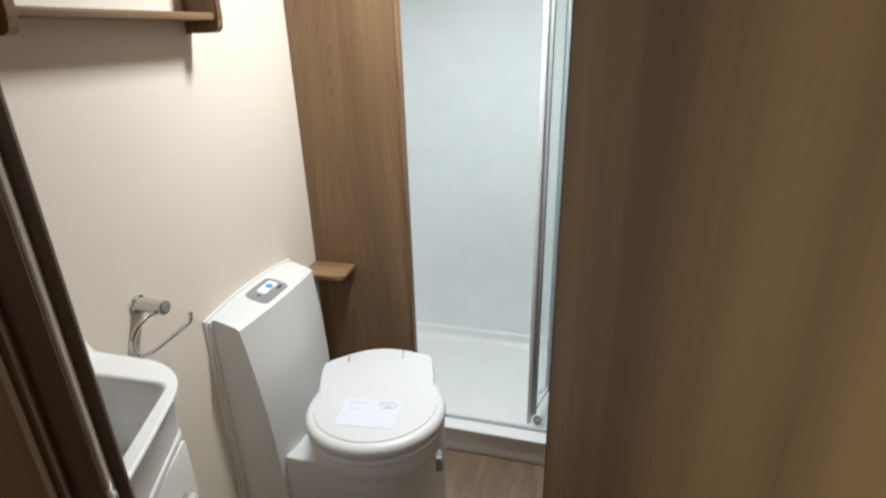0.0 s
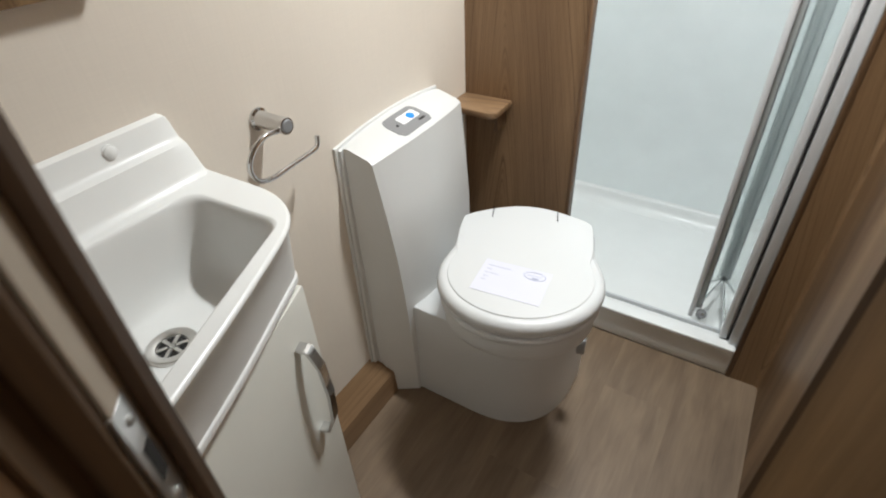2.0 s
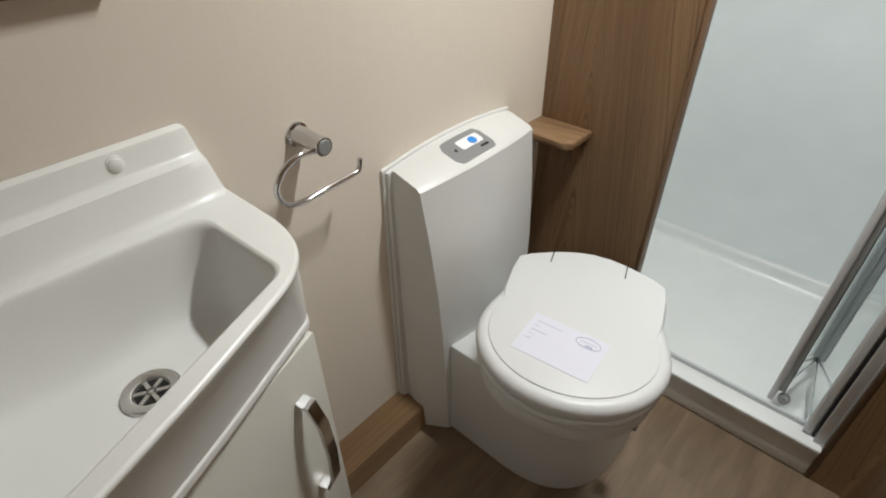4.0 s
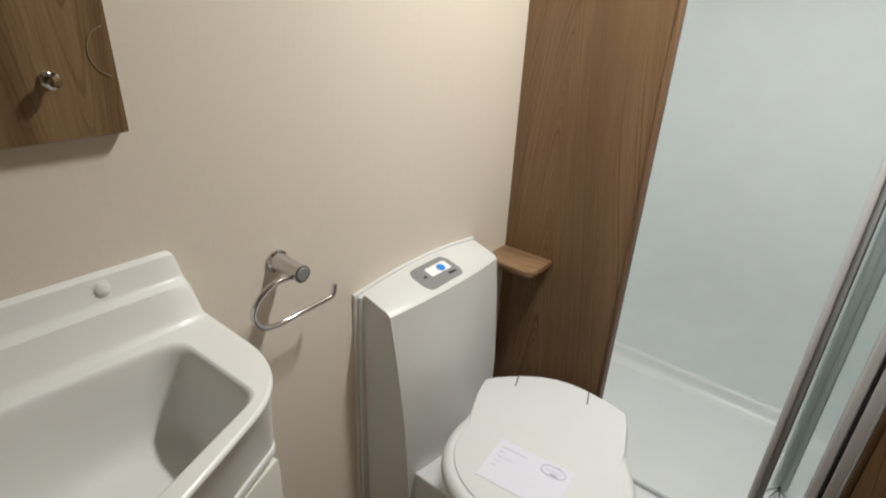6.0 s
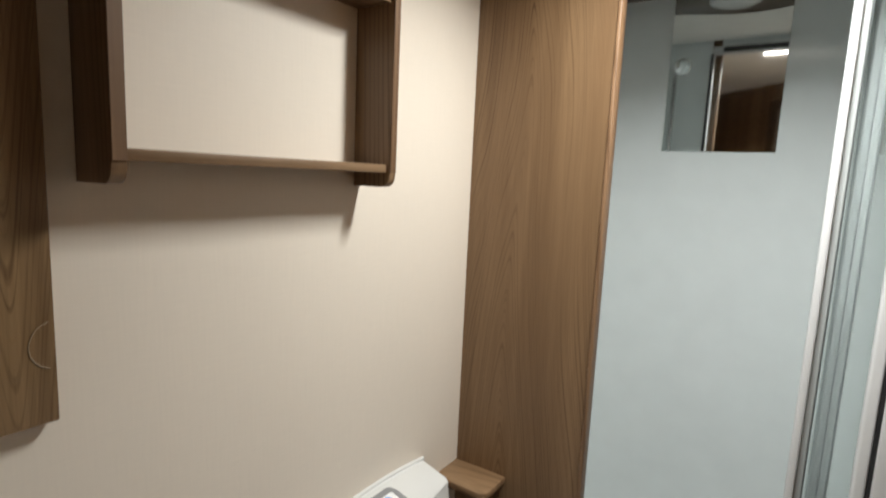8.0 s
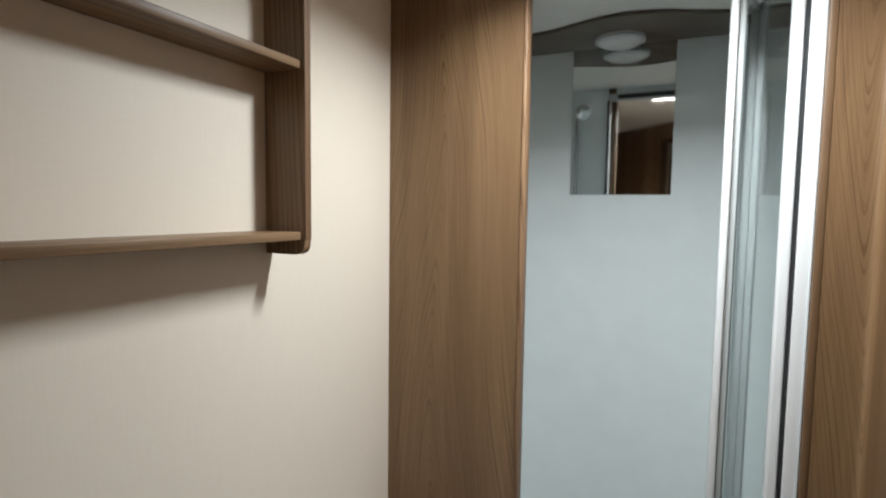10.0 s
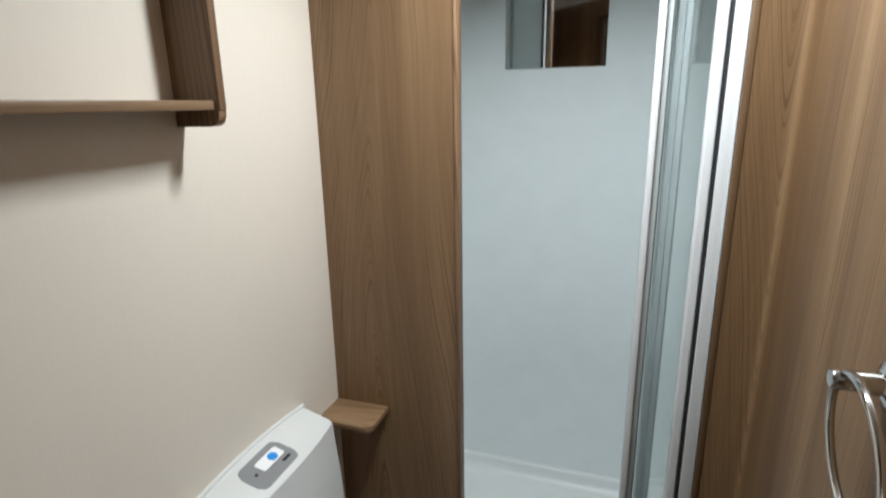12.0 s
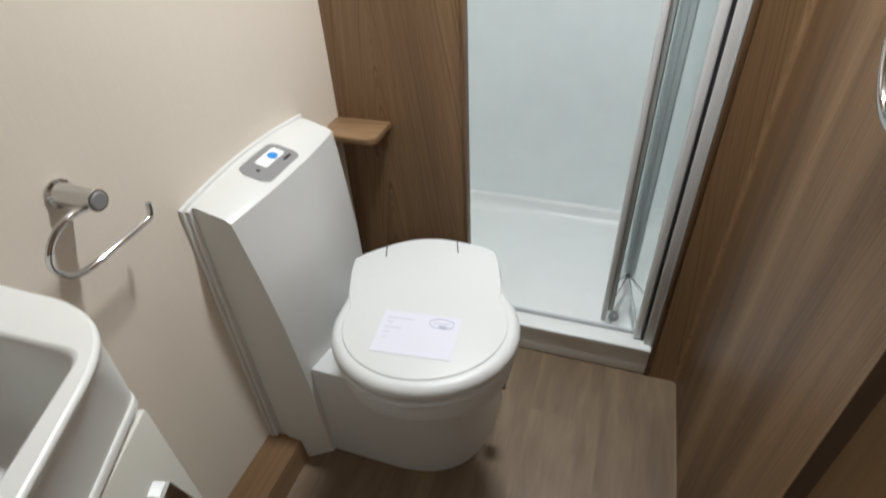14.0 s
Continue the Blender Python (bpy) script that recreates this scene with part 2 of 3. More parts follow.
def prism(poly, z0, z1, r=0.0, seg=2):
    """An upright prism over a plan outline, its level edges rounded."""
    bm = bmesh.new()
    low = [bm.verts.new((x, y, z0)) for x, y in poly]
    high = [bm.verts.new((x, y, z1)) for x, y in poly]
    n = len(poly)
    bm.faces.new(low[::-1])
    bm.faces.new(high)
    for i in range(n):
        bm.faces.new((low[i], low[(i + 1) % n], high[(i + 1) % n], high[i]))
    bmesh.ops.recalc_face_normals(bm, faces=bm.faces)
    if r:
        top = [e for e in bm.edges if abs(e.verts[0].co.z - e.verts[1].co.z) < 1e-6]
        bmesh.ops.bevel(bm, geom=top, offset=r, segments=seg, affect="EDGES", profile=0.5)
    return bm


def rounded(poly, r, seg=5):
    """A plan outline with its corners rounded; r: one radius, or one for each corner."""
    out, n = [], len(poly)
    for i, p in enumerate(poly):
        rr = r[i] if isinstance(r, (list, tuple)) else r
        p, a, b = Vector(p), Vector(poly[i - 1]), Vector(poly[(i + 1) % n])
        if rr <= 0:
            out.append(tuple(p))
            continue
        da, db = (a - p).normalized(), (b - p).normalized()
        s, e = p + da * rr, p + db * rr
        for k in range(seg + 1):
            t = k / seg
            q = s * (1 - t) ** 2 + p * 2 * t * (1 - t) + e * t * t
            out.append((q.x, q.y))
    return out


def loft(rings, cap_low=True, cap_high=True):
    """A skin through rings of as many points each."""
    bm = bmesh.new()
    rows = [[bm.verts.new(p) for p in ring] for ring in rings]
    n = len(rows[0])
    for a, b in zip(rows, rows[1:]):
        for i in range(n):
            bm.faces.new((a[i], a[(i + 1) % n], b[(i + 1) % n], b[i]))
    if cap_low:
        bm.faces.new(rows[0][::-1])
    if cap_high:
        bm.faces.new(rows[-1])
    bmesh.ops.recalc_face_normals(bm, faces=bm.faces)
    return bm


def tube(points, r, sides=12, steps=6, closed=False):
    """A round bar along a smooth line through the points."""
    pts = [Vector(p) for p in points]
    n, line = len(pts), []
    spans = n if closed else n - 1
    for i in range(spans):
        if closed:
            p0, p1, p2, p3 = pts[i - 1], pts[i], pts[(i + 1) % n], pts[(i + 2) % n]
        else:
            p0, p1, p2, p3 = pts[max(i - 1, 0)], pts[i], pts[i + 1], pts[min(i + 2, n - 1)]
        for k in range(steps):
            t = k / steps
            line.append(0.5 * (2 * p1 + (p2 - p0) * t + (2 * p0 - 5 * p1 + 4 * p2 - p3) * t * t + (3 * p1 - p0 - 3 * p2 + p3) * t ** 3))
    if not closed:
        line.append(pts[-1])
    rings, side = [], None
    for i, p in enumerate(line):
        if closed:
            d = (line[(i + 1) % len(line)] - line[i - 1]).normalized()
        else:
            d = (line[min(i + 1, len(line) - 1)] - line[max(i - 1, 0)]).normalized()
        if side is None:
            side = d.orthogonal().normalized()
        side = (side - d * side.dot(d)).normalized()
        up = d.cross(side)
        rings.append([p + r * (math.cos(a) * side + math.sin(a) * up) for a in (2 * math.pi * k / sides for k in range(sides))])
    if closed:
        rings.append(rings[0])
        bm = loft(rings, False, False)
        bmesh.ops.remove_doubles(bm, verts=bm.verts, dist=1e-5)
        return bm
    return loft(rings)


def turned(profile, centre, axis, sides=28):
    """A turned body: (distance along the axis, radius) from the centre."""
    axis = Vector(axis).normalized()
    s = axis.orthogonal().normalized()
    u = axis.cross(s)
    c = Vector(centre)
    return loft([[c + axis * d + max(r, 1e-4) * (math.cos(a) * s + math.sin(a) * u) for a in (2 * math.pi * k / sides for k in range(sides))]
                 for d, r in profile])


def mesh_object(name, bm, mat, smooth=True):
    me = bpy.data.meshes.new(name)
    if smooth:
        for f in bm.faces:
            f.smooth = True
        for e in bm.edges:
            if len(e.link_faces) == 2 and e.calc_face_angle(0) > radians(38):
                e.smooth = False
    bm.to_mesh(me)
    bm.free()
    me.materials.append(mat)
    return new(name, me)


def part(name, bm, mat, parent, label=""):
    ob = mesh_object(name, bm, mat)
    ob.parent = parent
    ob.matrix_parent_inverse = parent.matrix_world.inverted()
    return tagged(ob, label)


def thing(name, place, label, category, group=""):
    ob = new(name)
    ob.empty_display_size = 0.05
    ob.location = place
    ob.matrix_world = Matrix.Translation(place)
    return tagged(ob, label, category, group)


def structure(name, bm, mat, label, category=""):
    return tagged(mesh_object(name, bm, mat), label, category, kind="structure")


# ---- the plan ----
WALL_E = 0.955            # wood wall with the towel ring
PART_Y = 1.50             # front of the wood partition beside the shower
BACK_Y = 2.228            # shower's back wall
POST_L = Vector((0.490, 0.307))   # stop of the door frame, latch side
POST_R = Vector((0.831, 0.652))   # stop of the door frame, hinge side
U = (POST_R - POST_L).normalized()          # across the diagonal doorway
N = Vector((U.y, -U.x))                     # out of the washroom


def diag(base, u, n):
    p = base + U * u + N * n
    return (p.x, p.y)


def quad(base, u0, u1, n0, n1, z0, z1, r=0.0):
    return prism([diag(base, u0, n0), diag(base, u1, n0), diag(base, u1, n1), diag(base, u0, n1)], z0, z1, r)


# walls, floor and ceiling
structure("wall_west", box(-0.03, 0.0, -0.215, PART_Y + 0.03, -0.02, CEIL), cream, "cream wallboard with a faint woven print", "wall")
structure("wall_partition", box(0.0, 0.328, PART_Y, PART_Y + 0.028, 0, CEIL, 0.0008, 1), wood_partition,
          "brown walnut laminate partition beside the shower", "wall")
structure("trim_partition_edge", box(0.328, 0.337, PART_Y - 0.003, PART_Y + 0.030, 0.0, CEIL, 0.003, 2), wood_edge,
          "pale wood edge strip of the partition", "trim")
# one panel, bent round from the shower frame to the wall
bend = rounded([(WALL_E, 0.76), (WALL_E, PART_Y + 0.018), (0.879, PART_Y + 0.018)], (0, 0.014, 0), 6)
structure("wall_east", prism(bend + [(0.879, PART_Y + 0.046), (WALL_E - 0.001, PART_Y + 0.046), (WALL_E - 0.001, 1.53), (WALL_E + 0.03, 1.53), (WALL_E + 0.03, 0.76)], -0.02, CEIL), wood_wall,
          "brown walnut laminate wall beside the shower door", "wall")
structure("trim_shower_front", box(0.866, 0.8788, PART_Y + 0.0165, PART_Y + 0.046, 0.0, CEIL, 0.002, 2), wood_filler,
          "narrow walnut edge strip beside the shower frame", "trim")
structure("wall_shower_back", box(-0.03, WALL_E + 0.03, BACK_Y, BACK_Y + 0.03, -0.02, CEIL), shower_white, "glossy white shower wall panel", "wall")
structure("wall_shower_west", box(-0.03, 0.0, PART_Y + 0.03, BACK_Y, -0.02, CEIL), shower_white, "glossy white shower wall panel", "wall")
structure("wall_shower_east", box(WALL_E, WALL_E + 0.03, 1.53, BACK_Y, -0.02, CEIL), shower_white, "glossy white shower wall panel", "wall")
structure("wall_shower_lining", box(0.0, 0.299, PART_Y + 0.029, PART_Y + 0.036, 0.12, CEIL), shower_white,
          "white lining on the shower side of the partition", "wall")
structure("wall_shower_lining_east", box(0.870, WALL_E, PART_Y + 0.047, PART_Y + 0.054, 0.12, CEIL), shower_white,
          "white lining on the shower side of the filler", "wall")
structure("ceiling_shower", box(0.0, WALL_E, PART_Y + 0.061, BACK_Y, 2.073, CEIL - 0.001), ceiling_white, "white dropped ceiling above the shower", "ceiling")
structure("ceiling", box(-0.03, 2.2, -2.2, BACK_Y + 0.03, CEIL, CEIL + 0.03), ceiling_white, "white ceiling board", "ceiling")

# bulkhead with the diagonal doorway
# outer face has its shade in the colour; the lining keeps plain walnut
structure("wall_bulkhead_latch_side", quad(POST_L, -0.72, -0.05, 0.0, 0.065, -0.02, CEIL), wood_bulkhead_shaded, "walnut laminate bulkhead beside the doorway, shade of its corridor side in the colour", "wall")
structure("wall_bulkhead_lining", quad(POST_L, -0.70, -0.052, -0.005, -0.0005, 0.0, CEIL), wood_wall, "walnut laminate lining beside the doorway", "wall")
structure("wall_bulkhead_hinge_side", quad(POST_R, 0.036, 0.185, 0.0, 0.03, -0.02, CEIL), wood_wall, "walnut laminate bulkhead between doorway and wall", "wall")
structure("wall_bulkhead_head", quad(POST_L, -0.05, 0.52, 0.0, 0.02, 2.0, CEIL), wood_wall, "walnut laminate panel above the doorway", "wall")
# the corridor that the camera comes from
structure("wall_corridor_south", box(-0.03, 2.2, -2.23, -2.2, -0.02, CEIL), wood_wall, "walnut laminate corridor wall", "wall")
# wall pieces round the opening of the added window
west = box(-0.03, 0.0, -2.2, -0.96, -0.02, CEIL)
box(-0.03, 0.0, -0.36, -0.215, -0.02, CEIL, bm=west)
box(-0.03, 0.0, -0.96, -0.36, -0.02, 1.0, bm=west)
box(-0.03, 0.0, -0.96, -0.36, 1.6, CEIL, bm=west)
structure("wall_corridor_west", west, cream, "cream corridor wall with an opening for the added fill window", "wall")
# unseen window, made up to go with the corridor's west fill
window = thing("fill_window_1", (-0.015, -0.66, 1.0), "white-framed window added out of view to hold the corridor fill light", "window")
window["kind"] = "structure"
fr = box(-0.035, -0.005, -0.96, -0.36, 1.0, 1.03)
box(-0.035, -0.005, -0.96, -0.36, 1.57, 1.6, bm=fr)
box(-0.035, -0.005, -0.96, -0.93, 1.03, 1.57, bm=fr)
box(-0.035, -0.005, -0.39, -0.36, 1.03, 1.57, bm=fr)
part("window_frame", fr, profile_white, window)
part("pane", box(-0.022, -0.018, -0.93, -0.39, 1.03, 1.57), fill_glow, window)
structure("wall_corridor_east", box(2.2, 2.23, -2.23, 1.0, -0.02, CEIL), cream, "cream corridor wall", "wall")
structure("wall_corridor_north", box(WALL_E + 0.03, 2.23, 0.97, 1.0, -0.02, CEIL), wood_wall, "walnut laminate corridor wall", "wall")


def door_frame():
    f = thing("door_1", (POST_L.x, POST_L.y, 0), "walnut door frame, coloured dark for shade, with a steel strike plate", "door frame")
    f["kind"] = "structure"
    # frame wood carries the dim corridor side in its colour
    part("stop", quad(POST_L, -0.05, 0.0, 0.0, 0.012, 0, 2.0, 0.003), wood_frame_shaded, f)
    part("rebate", quad(POST_L, -0.05, -0.012, 0.012, 0.042, 0, 2.0, 0.001), wood_frame_shaded, f)
    part("seal_strip", quad(POST_L, -0.0119, -0.0095, 0.0125, 0.034, 0, 1.97, 0.0008), seal_strip, f, "grey-brown door seal strip")
    part("recess", quad(POST_L, -0.05, -0.030, 0.042, 0.066, 0, 2.0), wood_frame_shaded, f)
    part("architrave", quad(POST_L, -0.075, -0.034, 0.066, 0.084, 0, 2.04, 0.003), wood_bulkhead_shaded, f)
    plate = part("strike_plate", quad(POST_L, -0.0125, -0.0088, 0.014, 0.036, 0.993, 1.093, 0.0006), steel, f, "steel strike plate")
    part("latch_hole", quad(POST_L, -0.0087, -0.0083, 0.020, 0.030, 1.028, 1.058), dark, plate)
    for z in (1.008, 1.079):
        part("screw", turned([(0, 0.0035), (0.001, 0.0035), (0.0014, 0.002)], (*diag(POST_L, -0.0087, 0.025), z), (U.x, U.y, 0), 10), steel, plate)
    part("stop", quad(POST_R, 0.010, 0.035, 0.0, 0.012, 0, 2.0, 0.003), wood_frame_shaded, f)
    part("head", quad(POST_L, 0.0, (POST_R - POST_L).length, 0.0, 0.012, 1.97, 2.0), wood_frame_shaded, f)


door_frame()


def open_door():
    """The leaf, hinged at the right-hand post and swung out of the washroom."""
    d = thing("door", (*diag(POST_R, 0.02, 0.035), 0.01), "open walnut laminate washroom door", "door")
    h = Vector(diag(POST_R, 0.0, 0.0135))
    ang = radians(-58)
    e = Vector((math.cos(ang), math.sin(ang)))
    f = Vector((-e.y, e.x))
    p = [h, h + e * 0.50, h + e * 0.50 + f * 0.026, h + f * 0.026]
    part("leaf", prism([tuple(q) for q in p], 0.015, 1.965, 0.003), wood_door, d)


open_door()

# ---- shower ----


def shower_tray():
    t = thing("shower_tray", (0.6, 1.9, 0), "white acrylic shower tray with a raised lip", "shower tray")
    part("threshold", box(0.331, 0.868, PART_Y + 0.020, PART_Y + 0.10, 0.0, 0.098, 0.006, 3), tray_white, t)
    part("sill", box(0.333, 0.866, PART_Y + 0.012, PART_Y + 0.048, 0.098, 0.112, 0.004, 3), tray_white, t)
    part("track", box(0.340, 0.862, PART_Y + 0.077, PART_Y + 0.086, 0.098, 0.113, 0.002, 2), profile_white, t)
    part("basin", box(0.0, WALL_E, PART_Y + 0.10, BACK_Y, 0.0, 0.045, 0.004, 2), tray_white, t)
    # coved upstand round the walls
    cove = [(0.0, 0.100), (0.007, 0.099), (0.012, 0.094), (0.015, 0.084), (0.019, 0.068), (0.028, 0.055), (0.046, 0.047), (0.060, 0.0445), (0.0, 0.0445)]
    part("rim", loft([[(x, BACK_Y - d, h) for d, h in cove] for x in (0.0, WALL_E * 0.5, WALL_E)]), tray_white, t)
    part("side_rim", loft([[(d, y, h) for d, h in cove] for y in (PART_Y + 0.10, BACK_Y - 0.061)]), tray_white, t)
    part("side_rim", loft([[(WALL_E - d, y, h) for d, h in cove] for y in (PART_Y + 0.10, BACK_Y - 0.061)]), tray_white, t)
    part("sealant_bead", tube([(0.0, BACK_Y - 0.002, 0.101), (0.5, BACK_Y - 0.002, 0.1015), (WALL_E, BACK_Y - 0.002, 0.101)], 0.0022, 8), tray_white, t)


shower_tray()


def shower_door():
    s = thing("shower_door", (0.78, 1.6, 0.11), "folded clear glass bi-fold shower door in white frame", "shower door")
    y0 = PART_Y + 0.050
    z0, z1 = 0.112, 2.045
    part("jamb", box(0.8425, 0.8655, y0 - 0.018, y0 + 0.03, z0, z1, 0.002, 2), jamb_white, s)
    part("jamb_fin", box(0.8615, 0.8655, y0 - 0.023, y0 - 0.0182, z0, z1, 0.001, 1), profile_white, s)
    part("seal", box(0.8365, 0.8424, y0 - 0.004, y0 + 0.02, z0, z1), rubber, s, "black rubber seal")
    part("hinge_stile", box(0.815, 0.8364, y0 - 0.002, y0 + 0.024, z0, z1 - 0.03, 0.006, 4), jamb_white, s)
    part("top_rail", box(0.308, 0.842, y0 - 0.012, y0 + 0.030, z1 - 0.028, z1, 0.002, 2), profile_white, s)
    part("top_seal", box(0.345, 0.803, y0 + 0.0305, y0 + 0.037, z1 - 0.024, z1 - 0.006), rubber, s)
    part("wall_profile", box(0.300, 0.3145, y0 + 0.0, y0 + 0.034, z0, z1 - 0.029, 0.002, 2), profile_white, s)
    part("wall_seal", box(0.302, 0.3125, y0 + 0.0345, y0 + 0.040, z0, z1 - 0.03), rubber, s)
    hinge, apex, foot = Vector((0.822, y0 + 0.026)), Vector((0.785, 1.822)), Vector((0.727, 1.606))

    def pane(a, b, inset):
        d = (b - a).normalized()
        k = Vector((-d.y, d.x)) * 0.0025
        a2, b2 = a + d * inset, b - d * 0.008
        g = part("pane", prism([tuple(a2 - k), tuple(b2 - k), tuple(b2 + k), tuple(a2 + k)], z0 + 0.022, z1 - 0.06), clear, s, "clear glass pane")
        g.visible_shadow = False
        w = Vector((-d.y, d.x)) * 0.0045
        part("bottom_rail", prism([tuple(a2 - w), tuple(b2 - w), tuple(b2 + w), tuple(a2 + w)], z0 + 0.010, z0 + 0.021, 0.003), chrome, s)
        part("pane_top_rail", prism([tuple(a2 - w), tuple(b2 - w), tuple(b2 + w), tuple(a2 + w)], z1 - 0.06, z1 - 0.046, 0.002), profile_white, s)

    pane(hinge, apex, 0.01)
    pane(foot, apex, 0.008)
    zs = (z0 + 0.008, z1 - 0.045)
    # two slim profiles at the fold, a dark gasket beside each
    part("fold_stile", box(apex.x - 0.0205, apex.x - 0.003, apex.y - 0.010, apex.y + 0.012, *zs, 0.004, 3), profile_grey, s)
    part("fold_stile", box(apex.x + 0.003, apex.x + 0.0205, apex.y - 0.006, apex.y + 0.014, *zs, 0.004, 3), profile_pale, s)
    part("fold_seal", box(apex.x - 0.0028, apex.x + 0.0028, apex.y - 0.008, apex.y + 0.008, *zs), seal_grey, s)
    part("fold_seal", box(apex.x - 0.0245, apex.x - 0.0207, apex.y - 0.008, apex.y + 0.008, *zs), seal_grey, s)
    part("fold_seal", box(apex.x + 0.0207, apex.x + 0.0230, apex.y - 0.004, apex.y + 0.008, *zs), profile_grey, s)
    zs = (z0 + 0.006, z1 - 0.046)
    part("handle_stile", box(foot.x - 0.009, foot.x + 0.0055, foot.y - 0.020, foot.y + 0.018, *zs, 0.005, 4), jamb_white, s)
    part("side_profile", box(foot.x + 0.0057, foot.x + 0.0185, foot.y - 0.004, foot.y + 0.018, zs[0] + 0.03, zs[1], 0.003, 2), profile_grey, s)
    part("seal", box(foot.x + 0.0187, foot.x + 0.0210, foot.y + 0.0, foot.y + 0.014, zs[0] + 0.03, zs[1]), seal_grey, s)
    at = (foot.x + 0.026, foot.y + 0.002, z0 + 0.013)
    wheel = part("roller", turned([(-0.006, 0.006), (-0.006, 0.0135), (-0.004, 0.0155), (0.004, 0.0155), (0.006, 0.0135), (0.006, 0.006)], at, (0.5, -0.6, 0.6), 22), panel_grey, s)
    part("roller_hub", turned([(-0.007, 0.005), (0.008, 0.005), (0.009, 0.003)], at, (0.5, -0.6, 0.6), 12), steel, wheel)


shower_door()

structure("wall_shower_header", box(0.337, 0.866, PART_Y + 0.030, PART_Y + 0.060, 2.047, CEIL), shower_white, "white header above the shower door", "wall")

tagged(mesh_object("shower_mirror", box(0.281, 0.600, BACK_Y - 0.004, BACK_Y - 0.0005, 1.582, 2.075, 0.0008, 1), mirror_m),
                "frameless rectangular mirror on the white shower wall", "mirror")


def roof_panel():
    """A thin brown roof panel over the back of the shower, its front edge waved."""
    pts = [(WALL_E, BACK_Y - 0.0005), (0.001, BACK_Y - 0.0005)]
    for i in range(31):
        x = 0.001 + (WALL_E - 0.001) * i / 30
        k = max(-1.0, min(1.0, (x - 0.475) / 0.29))
        pts.append((x, 2.03 - 0.040 * (1 + math.cos(math.pi * k)) + 0.10 * max(0.0, x - 0.62)))
    return prism(pts, 2.061, 2.0725, 0.003, 2)


structure("trim_roof_panel", roof_panel(), brown_trim, "brown roof panel with a waved edge above the shower", "trim")


def shower_lamp():
    t = thing("shower_ceiling_light", (0.44, 2.14, 2.061), "round opal ceiling light, switched off, above the shower", "ceiling light")
    part("base", turned([(0, 0.075), (0.012, 0.075), (0.014, 0.070)], (0.44, 2.14, 2.0608), (0, 0, -1), 32), profile_white, t)
    part("dome", turned([(0.012, 0.068), (0.018, 0.064), (0.024, 0.050), (0.027, 0.030), (0.028, 0.0)], (0.44, 2.14, 2.0608), (0, 0, -1), 32), dome_white, t)


shower_lamp()


def shower_head():
    t = thing("shower_set", (0.16, 1.54, 1.2), "chrome riser rail with a hand shower inside the shower", "shower set")
    x, y = 0.165, PART_Y + 0.062
    part("riser", tube([(x, y, 1.15), (x, y, 1.6), (x, y, 2.0)], 0.008, 12, 3), chrome, t)
    for z in (1.17, 1.97):
        part("bracket", turned([(0, 0.016), (0.004, 0.016), (0.008, 0.008), (0.020, 0.008)], (x, PART_Y + 0.0362, z), (0, 1, 0), 16), chrome, t)
    part("head", turned([(0, 0.010), (0.025, 0.013), (0.055, 0.030), (0.070, 0.033), (0.073, 0.028)], (x + 0.005, y + 0.012, 1.985), (0.45, 0.7, -0.25), 24), chrome, t)
    part("hose", tube([(x, y + 0.018, 1.975), (x + 0.006, y + 0.035, 1.75), (x + 0.012, y + 0.04, 1.40), (x - 0.01, y + 0.04, 1.12), (x - 0.05, y + 0.02, 1.06),
                       (x - 0.07, PART_Y + 0.0362, 1.10)], 0.006, 10), chrome, t)


shower_head()

# ---- toilet ----
SEAT = Vector((0.397, 1.028))
FWD = Vector((0.345, -0.939)).normalized()
RIGHT = Vector((-FWD.y, FWD.x))


def seat_point(f, r, z):
    p = SEAT + FWD * f + RIGHT * r
    return (p.x, p.y, z)


def seat_outline(grow=0.0, count=14):
    """A round-fronted seat with a square hinge tab behind."""
    rx, rf = 0.168 + grow, 0.146 + grow
    pts = []
    for k in range(-count, count + 1):
        a = math.pi / 2 * 1.22 * k / count
        pts.append((rf * math.cos(a) if math.cos(a) > 0 else 0.17 * math.cos(a), rx * math.sin(a)))
    tab = [(-0.090, 0.148 + grow), (-0.160, 0.150 + grow), (-0.190 - grow, 0.146 + grow)]
    back = [(-0.205 - grow - 0.048 * math.cos(math.pi / 2 * b), 0.140 * b) for b in (0.95, 0.75, 0.5, 0.25, 0, -0.25, -0.5, -0.75, -0.95)]
    return pts + tab + back + [(f, -r) for f, r in tab[::-1]]


def seat_slab(grow, z0, z1, r, seg=3):
    return prism([seat_point(f, s, 0)[:2] for f, s in seat_outline(grow)], z0, z1, r, seg)


LEVER_F, LEVER_R, LEVER_Z = -0.085, 0.157, 0.272


